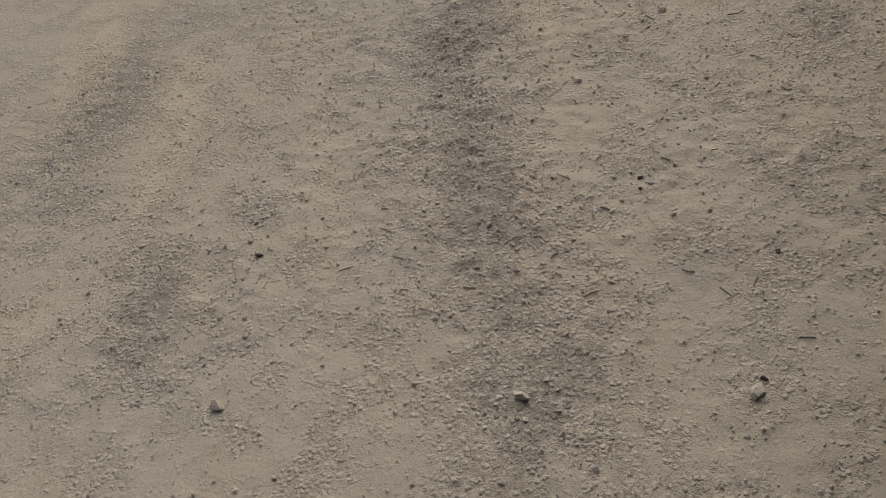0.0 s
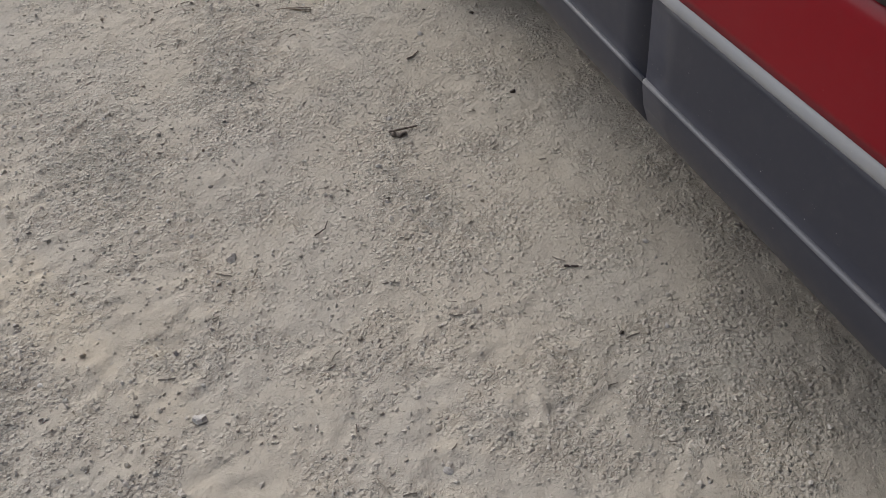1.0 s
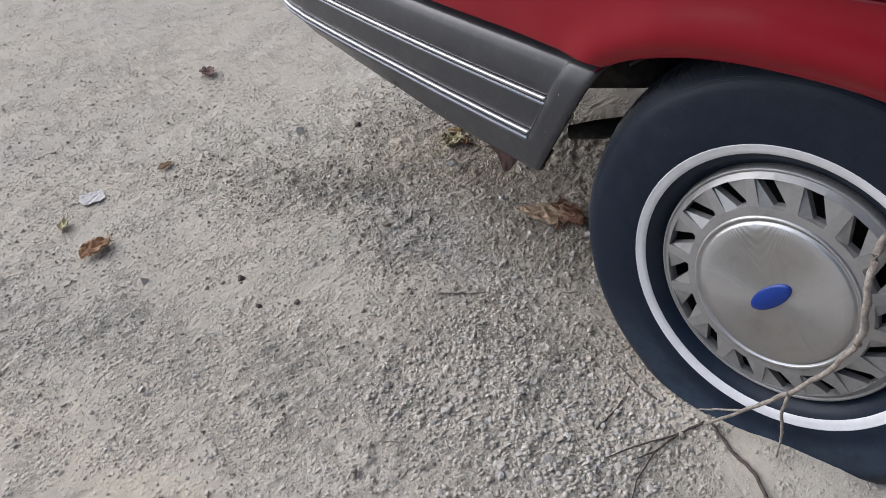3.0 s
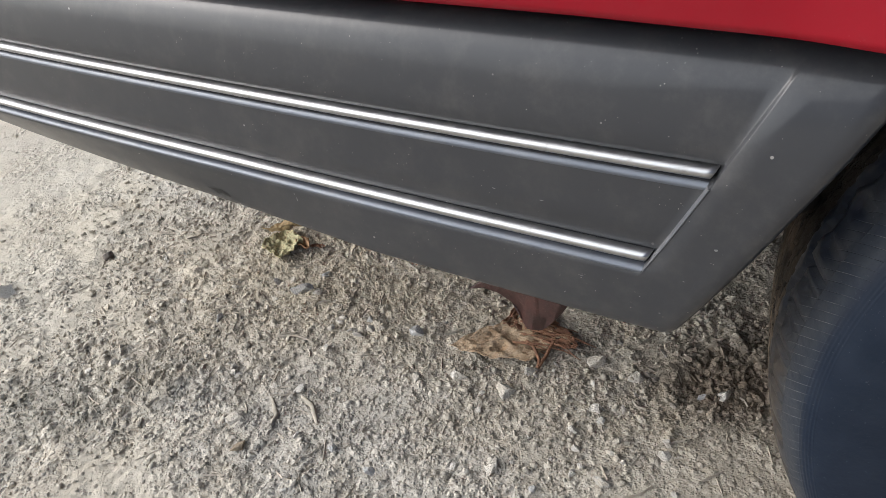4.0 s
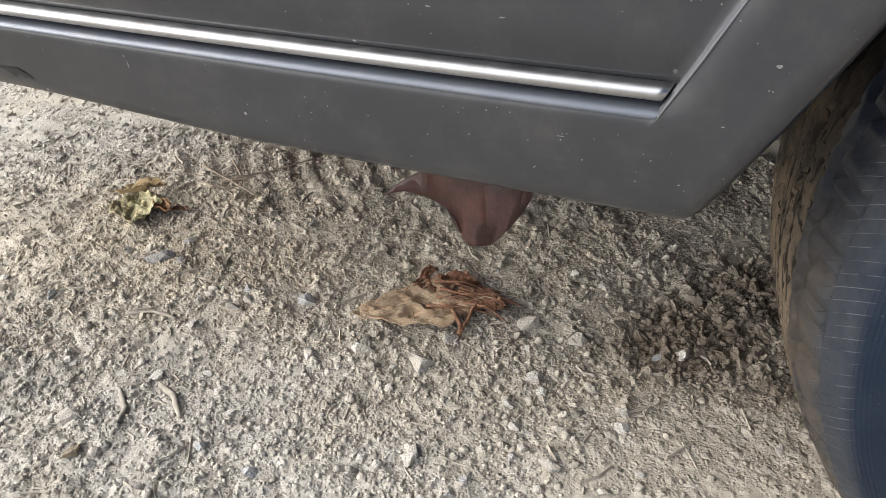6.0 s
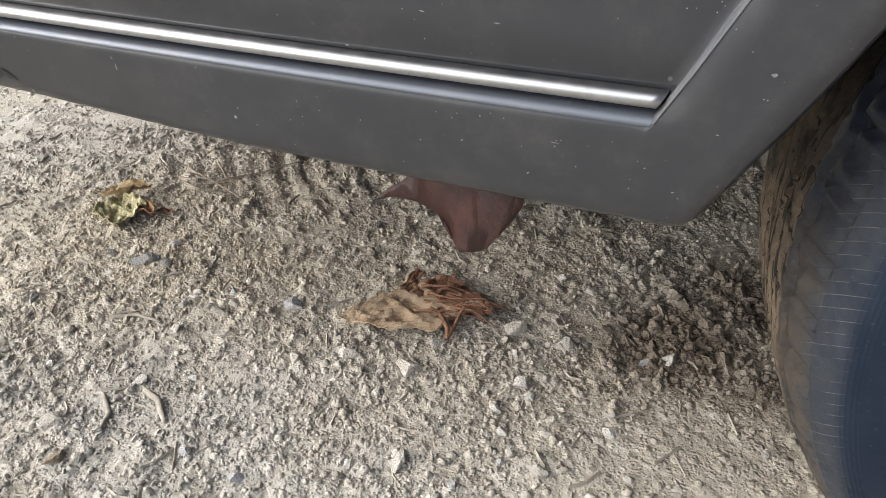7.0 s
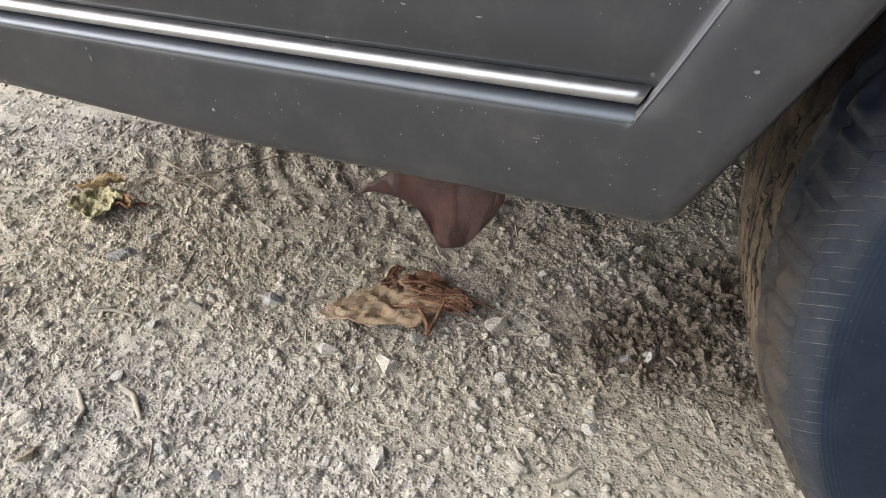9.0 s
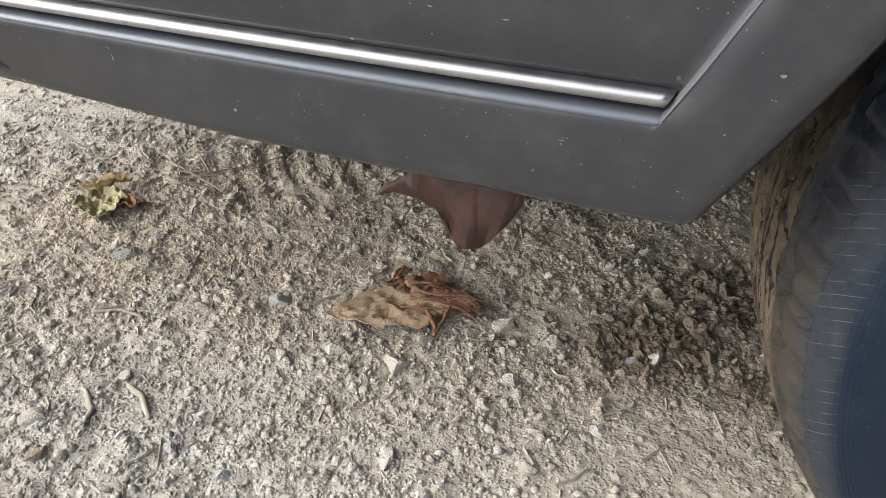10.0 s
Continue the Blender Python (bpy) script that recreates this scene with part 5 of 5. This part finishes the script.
twig("twig", [(g3([(-0.51, -0.245), (-0.50, -0.285)], 0.003), 0.0016, 0.0010)], STRAW, "thin straw on earth")
twig("bark_strip", [(g3([(-0.355, -0.925), (-0.33, -0.925), (-0.285, -0.925)], 0.005), 0.0030, 0.0022),
                    (g3([(-0.350, -0.935), (-0.335, -0.945), (-0.318, -0.940)], 0.004), 0.0060, 0.0050)], TWIG, "grey bark strip with a dry leaf curl")
twig("twig", [(g3([(-0.60, -1.20), (-0.575, -1.185), (-0.565, -1.165)], 0.003), 0.0016, 0.0010)], DARKTWIG, "thin dark twig on earth")
twig("twig", [(g3([(-0.165, -1.47), (-0.14, -1.482)], 0.003), 0.0026, 0.0016)], DARKTWIG, "short dark twig on earth")
twig("twig", [(g3([(-0.215, -0.635), (-0.195, -0.625), (-0.175, -0.605)], 0.003), 0.0024, 0.0012)], TWIG, "thin twig on earth")
twig("twig", [(g3([(0.24, 0.995), (0.25, 0.965), (0.245, 0.935)], 0.004), 0.0022, 0.0016), (g3([(0.247, 0.99), (0.252, 0.975), (0.26, 0.965)], 0.003), 0.0012, 0.0008)], STRAW, "pale straw stalk on earth")


def bark_curl(pts, width, label, seed):
    """A thin curled strip: an arched ribbon along the points."""
    p = subdivide(on_ground(pts, 0.002), 5, 0.0006, seed)
    vs = []
    for i, q in enumerate(p):
        a, b = Vector(p[max(0, i - 1)]), Vector(p[min(len(p) - 1, i + 1)])
        d = (b - a).normalized()
        side = Vector((-d.y, d.x, 0)).normalized()
        w = width * math.sin(math.pi * (0.12 + 0.80 * i / (len(p) - 1))) ** 0.6
        for j in range(6):
            k = j / 2.5 - 1
            vs.append(Vector(q) + side * k * w + Vector((0, 0, 0.9 * w * (1 - k * k) + 0.0008 * k)))
    ob = obj("bark_curl", vs, grid_faces(len(p), 6), STRAW)
    solid(ob, 0.0009, 0.0)
    return tagged(ob, label, "bark", "bark curls")


bark_curl([(0.145, 0.900), (0.135, 0.880), (0.105, 0.855)], 0.0032, "pale bark curl on earth", 3)
bark_curl([(0.128, 0.935), (0.108, 0.918), (0.085, 0.912)], 0.0030, "pale bark curl on earth", 5)
twig("twig", [(g3([(0.585, 1.072), (0.55, 1.01), (0.505, 0.950)], 0.004), 0.0017, 0.0010), (g3([(0.555, 1.01), (0.585, 0.965), (0.625, 0.915)], 0.005), 0.0019, 0.0009),
              (g3([(0.56, 1.075), (0.548, 1.02), (0.56, 0.975)], 0.004), 0.0014, 0.0008),
              (g3([(0.545, 1.06), (0.53, 1.03), (0.535, 1.00)], 0.004), 0.0013, 0.0008), (g3([(0.60, 1.03), (0.565, 1.00), (0.53, 0.985)], 0.005), 0.0015, 0.0008)], MUDTWIG, "tangle of thin dusty brown stalks on earth")


def leaf(name, x, y, lx, ly, turn, curl, crumple, material, label, seed, lobes=0, lift=0.006):
    """A dry leaf: a sheet with a midrib fold, curled and crumpled, lying at x, y."""
    n, m = 44, 30
    vs = []
    rnd = random.Random(seed)
    ph = [rnd.uniform(0, 6.28) for _ in range(6)]
    for i in range(n):
        u = i / (n - 1)
        half = math.sin(math.pi * u ** 0.75) ** 1.15
        if lobes:
            half *= 0.52 + 0.48 * abs(math.cos(math.pi * lobes * u))
        for j in range(m):
            v = 2 * j / (m - 1) - 1
            wob = 1 + 0.10 * math.sin(9 * u + ph[0]) + 0.06 * math.sin(23 * u + ph[1] + v)
            px, py = (u - 0.5) * lx, v * ly / 2 * half * wob
            cr = (0.5 - abs(noise.noise(Vector((px * 38 + seed, py * 60, 0.3))))) * crumple + (0.5 - abs(noise.noise(Vector((px * 90, py * 130 + seed, 0.7))))) * crumple * 0.6 + (0.4 - abs(noise.noise(Vector((px * 240, py * 240 + seed, 1.7))))) * crumple * 0.3
            pz = curl * (abs(v) ** 1.6) * half + 0.5 * curl * (2 * u - 1) ** 2 + cr
            py *= 1 - 0.35 * min(1.0, abs(pz) / max(ly, 0.01))
            vs.append(Vector((px, py, pz)))
    low = min(v.z for v in vs)
    base = gz(x, y)
    c, s = math.cos(radians(turn)), math.sin(radians(turn))
    out = [(x + v.x * c - v.y * s, y + v.x * s + v.y * c, base + lift * 0.5 + (v.z - low) * 0.9) for v in vs]
    ob = obj(name, out, grid_faces(n, m), material)
    solid(ob, 0.0008, 0.0)
    return tagged(ob, label, "leaf", "fallen leaves")


def lobed_leaf(x, y, r, turn, material, label, seed):
    """A five-pointed leaf, nearly flat, with curled tips and a short stalk."""
    tips = [(-100, 0.75), (-48, 0.95), (0, 1.15), (50, 0.92), (104, 0.72), (180, 0.30)]
    n, m = 72, 7
    base = gz(x, y) + 0.006
    vs = [(x, y, base)]
    for j in range(1, m):
        q = j / (m - 1)
        for k in range(n):
            a = 360 * k / n - 180
            R = 0.30
            for ta, tr in tips:
                d = abs((a - ta + 180) % 360 - 180)
                R = max(R, tr * max(0.0, 1 - d / 30) ** 0.75)
            R *= 1 + 0.07 * math.sin(k * 2.9 + seed)
            w = radians(a + turn)
            px, py = x + r * R * q * math.cos(w), y + r * R * q * math.sin(w)
            z = base + 0.010 * (R * q) ** 2 * (0.5 + noise.noise(Vector((px * 30, py * 30, seed)))) + 0.003 * noise.noise(Vector((px * 90, py * 90, 2)))
            vs.append((px, py, z))
    fs = [(0, 1 + k, 1 + (k + 1) % n) for k in range(n)]
    for j in range(m - 2):
        for k in range(n):
            a, b = 1 + j * n + k, 1 + j * n + (k + 1) % n
            fs.append((a, a + n, b + n, b))
    ob = obj("leaf", vs, fs, material)
    solid(ob, 0.0008, 0.0)
    w = radians(180 + turn)
    run = [(x + r * q * math.cos(w + 0.2 * q), y + r * q * math.sin(w + 0.2 * q), base + 0.001) for q in (-0.2, 0.2, 0.5, 0.95)]
    v, f = tube(subdivide(run, 3, 0.0004, seed), [0.0011] * 10, 6)
    obj("leaf_stem", v, f, material, ob)
    return tagged(ob, label, "leaf", "fallen leaves")


leaf("leaf", 0.308, 0.670, 0.150, 0.088, 112, 0.004, 0.0105, LEAF_BROWN, "large flat pale brown dry leaf on earth", 2)
for k, (x, y, lx, ly, turn) in enumerate([(0.352, 0.645, 0.085, 0.034, 108), (0.338, 0.610, 0.060, 0.022, 95), (0.318, 0.596, 0.055, 0.016, 80), (0.362, 0.672, 0.045, 0.020, 150), (0.326, 0.585, 0.040, 0.012, 60)]):
    leaf("leaf", x, y, lx, ly, turn, 0.009, 0.016, LEAF_SCRAP, "shredded red-brown leaf scrap on earth", 20 + k, lift=0.012)
leaf("leaf", 0.328, 0.590, 0.030, 0.014, 70, 0.004, 0.006, LEAF_BROWN, "small yellowish leaf scrap on earth", 31, lift=0.024)
twig("leaf_stalk", [([(0.300, 0.625, gz(0.30, 0.625) + 0.02), (0.282, 0.612, gz(0.282, 0.612) + 0.012), (0.272, 0.612, gz(0.27, 0.61) + 0.006)], 0.0022, 0.0030),
                    ([(0.315, 0.600, gz(0.315, 0.6) + 0.02), (0.292, 0.606, gz(0.29, 0.606) + 0.014), (0.274, 0.611, gz(0.27, 0.61) + 0.007)], 0.0020, 0.0026)], LEAF_SCRAP, "red-brown leaf stalk on earth", "stalks")
rnd = random.Random(77)
fibres = []
for k in range(16):
    x0, y0 = 0.325 + rnd.uniform(-0.020, 0.030), 0.634 + rnd.uniform(-0.022, 0.024)
    a, ln = rnd.uniform(-0.5, 0.35), rnd.uniform(0.035, 0.075)
    x1, y1 = x0 + ln * math.sin(a) * 0.6, y0 - ln * math.cos(a)
    h0 = rnd.uniform(0.010, 0.026)
    fibres.append(([(x0, y0, gz(x0, y0) + h0), ((x0 + x1) / 2, (y0 + y1) / 2 + 0.002, gz((x0 + x1) / 2, (y0 + y1) / 2) + h0 + rnd.uniform(-0.002, 0.004)), (x1, y1, gz(x1, y1) + rnd.uniform(0.003, 0.012))], rnd.uniform(0.0010, 0.0022), 0.0006))
twig("leaf_shred", fibres, LEAF_SCRAP, "red-brown fibres of a shredded dry leaf", "stalks", False)
leaf("leaf", 0.440, 1.098, 0.085, 0.070, 205, 0.012, 0.013, LEAF_GREEN, "crumpled yellow-green leaf on earth", 9)
leaf("leaf", 0.485, 1.120, 0.075, 0.032, 118, 0.013, 0.012, LEAF_TAN, "folded tan blade of a crumpled leaf", 13, lift=0.014)
leaf("leaf", 0.455, 1.068, 0.042, 0.026, 60, 0.010, 0.012, LEAF_ORANGE, "brown curled leaf scrap beside a greener leaf", 12)
leaf("leaf", 0.462, 1.045, 0.030, 0.012, 95, 0.006, 0.008, LEAF_SCRAP, "dark brown leaf scrap beside a greener leaf", 15)
lobed_leaf(-0.150, -0.270, 0.042, 75, LEAF_RED, "red-brown lobed leaf lying flat on gravel", 3)
leaf("leaf", -0.460, 1.385, 0.100, 0.066, 20, 0.013, 0.016, LEAF_ORANGE, "curled orange-brown leaf on earth", 4)
leaf("leaf", -0.465, 1.560, 0.060, 0.030, 60, 0.008, 0.012, LEAF_GREEN, "small yellowish leaf scrap on earth", 6)
leaf("leaf", -0.140, 1.635, 0.060, 0.030, 15, 0.010, 0.008, LEAF_BROWN, "small brown leaf on earth", 7)
leaf("leaf", 0.300, 2.130, 0.090, 0.060, 70, 0.015, 0.016, LEAF_RED, "red-brown crumpled leaf on earth", 8)
tagged(leaf("paper_scrap", -0.350, 1.640, 0.085, 0.070, 30, 0.002, 0.004, PAPER, "torn dirty white paper scrap on earth", 10), "", "paper", "paper scraps")


def stone(name, x, y, r, material, label, seed, flat=0.7, group="loose stones", sink=0.35):
    rnd = random.Random(seed)
    bm = bmesh.new()
    bmesh.ops.create_icosphere(bm, subdivisions=3, radius=1.0)
    sx, sy = rnd.uniform(0.8, 1.3), rnd.uniform(0.75, 1.1)
    a = rnd.uniform(0, 6.28)
    cuts = [(Vector((rnd.uniform(-1, 1), rnd.uniform(-1, 1), rnd.uniform(-0.4, 1))).normalized(), rnd.uniform(0.38, 0.72)) for _ in range(9)]
    z0 = gz(x, y)
    for v in bm.verts:
        p = v.co.copy()
        for nrm, d in cuts:
            k = p.dot(nrm) - d
            if k > 0:
                p -= nrm * k * 0.97
        p *= 1 + 0.16 * noise.noise(v.co * 2.3 + Vector((seed, 0, 0))) + 0.06 * noise.noise(v.co * 6.0 + Vector((0, seed, 0)))
        px, py, pz = p.x * sx * r, p.y * sy * r, p.z * flat * r
        v.co = Vector((x + px * math.cos(a) - py * math.sin(a), y + px * math.sin(a) + py * math.cos(a), z0 + pz + flat * r * (1 - 2 * sink) * 0.6))
    me = bpy.data.meshes.new(name)
    bm.to_mesh(me)
    bm.free()
    me.shade_smooth()
    me.set_sharp_from_angle(angle=0.40)
    me.materials.append(material)
    return tagged(new(name, me), label, "stone", group)


NEAR = [(0.223, 0.644, 0.0139), (0.234, 0.713, 0.0129), (0.307, 0.538, 0.0118), (0.289, 0.486, 0.0102), (0.220, 0.524, 0.0077), (0.204, 0.513, 0.0063), (0.233, 0.542, 0.0046), (0.157, 0.533, 0.0067), (0.161, 0.496, 0.0061), (0.151, 0.478, 0.0051), (0.192, 0.433, 0.0063), (0.175, 0.435, 0.0074), (0.116, 0.497, 0.0088), (0.132, 0.521, 0.0054), (0.104, 0.620, 0.0107), (0.094, 0.666, 0.0072), (0.072, 0.659, 0.0053), (0.090, 0.503, 0.0052), (0.182, 0.544, 0.0056), (0.203, 0.558, 0.0045), (0.158, 0.593, 0.0043), (0.123, 0.417, 0.0044), (0.120, 0.531, 0.0053), (0.268, 0.620, 0.0089), (0.347, 0.984, 0.0070), (0.280, 0.926, 0.0054), (0.215, 0.762, 0.0089), (0.040, 0.742, 0.0044), (0.085, 0.964, 0.0104), (0.037, 0.822, 0.0037), (0.079, 0.872, 0.0052), (0.286, 0.377, 0.0103), (0.097, 0.447, 0.0058)]
PALE = [(-0.770, -1.195, 0.013), (-0.450, 1.190, 0.010), (0.22, 1.50, 0.016), (-0.886, -1.56, 0.012), (-0.30, -2.36, 0.014), (-0.66, -2.50, 0.013), (-1.18, -2.70, 0.016)]
for k, (x, y, r) in enumerate(NEAR + PALE):
    stone("stone", x, y, r * 1.2, STONE, "pale angular stone half sunk in earth", 40 + k, 0.75, sink=0.22)
BLUISH = [(0.134, 0.559, 0.0048), (0.086, 0.567, 0.0069), (0.066, 0.577, 0.0080), (0.258, 1.104, 0.0100), (0.348, 1.013, 0.0218), (0.392, 0.995, 0.0111), (0.058, 0.760, 0.0097), (0.075, 0.817, 0.0095), (0.310, 0.876, 0.0100), (0.303, 0.799, 0.0133), (0.278, 0.403, 0.0102), (-0.33, 0.25, 0.012)]
for k, (x, y, r) in enumerate(BLUISH):
    stone("stone", x, y, r, BLUESTONE, "blue-grey dusty stone half sunk in earth", 90 + k)
stone("stone", 0.042, 0.932, 0.012, make_stone("brown_stone", (0.33, 0.26, 0.18), (0.36, 0.29, 0.20), (0.34, 0.27, 0.19)), "brown rounded stone on earth", 120)
for k, (x, y, r) in enumerate([(-0.79, 0.58, 0.011), (-0.975, 0.50, 0.013), (-0.918, 0.385, 0.013), (-0.71, 1.78, 0.012), (-0.02, -0.88, 0.011), (-0.14, -1.655, 0.007), (0.03, -0.48, 0.009), (-0.09, -0.41, 0.006),
                               (-0.30, 1.03, 0.011), (-0.33, 0.92, 0.010), (-0.27, 0.87, 0.011), (0.35, 1.40, 0.013), (-0.30, -2.33, 0.008), (-1.34, -2.34, 0.010), (-0.53, -0.20, 0.008), (-0.63, -1.89, 0.008), (-0.605, -1.905, 0.006), (-0.655, -1.88, 0.007), (-0.62, -1.93, 0.006), (-0.03, -2.24, 0.010), (-0.33, -2.03, 0.007)]):
    stone("pebble", x, y, r, DARKSTONE, "dark brown dry clump on earth", 150 + k, 0.6, "dark clumps", 0.2)
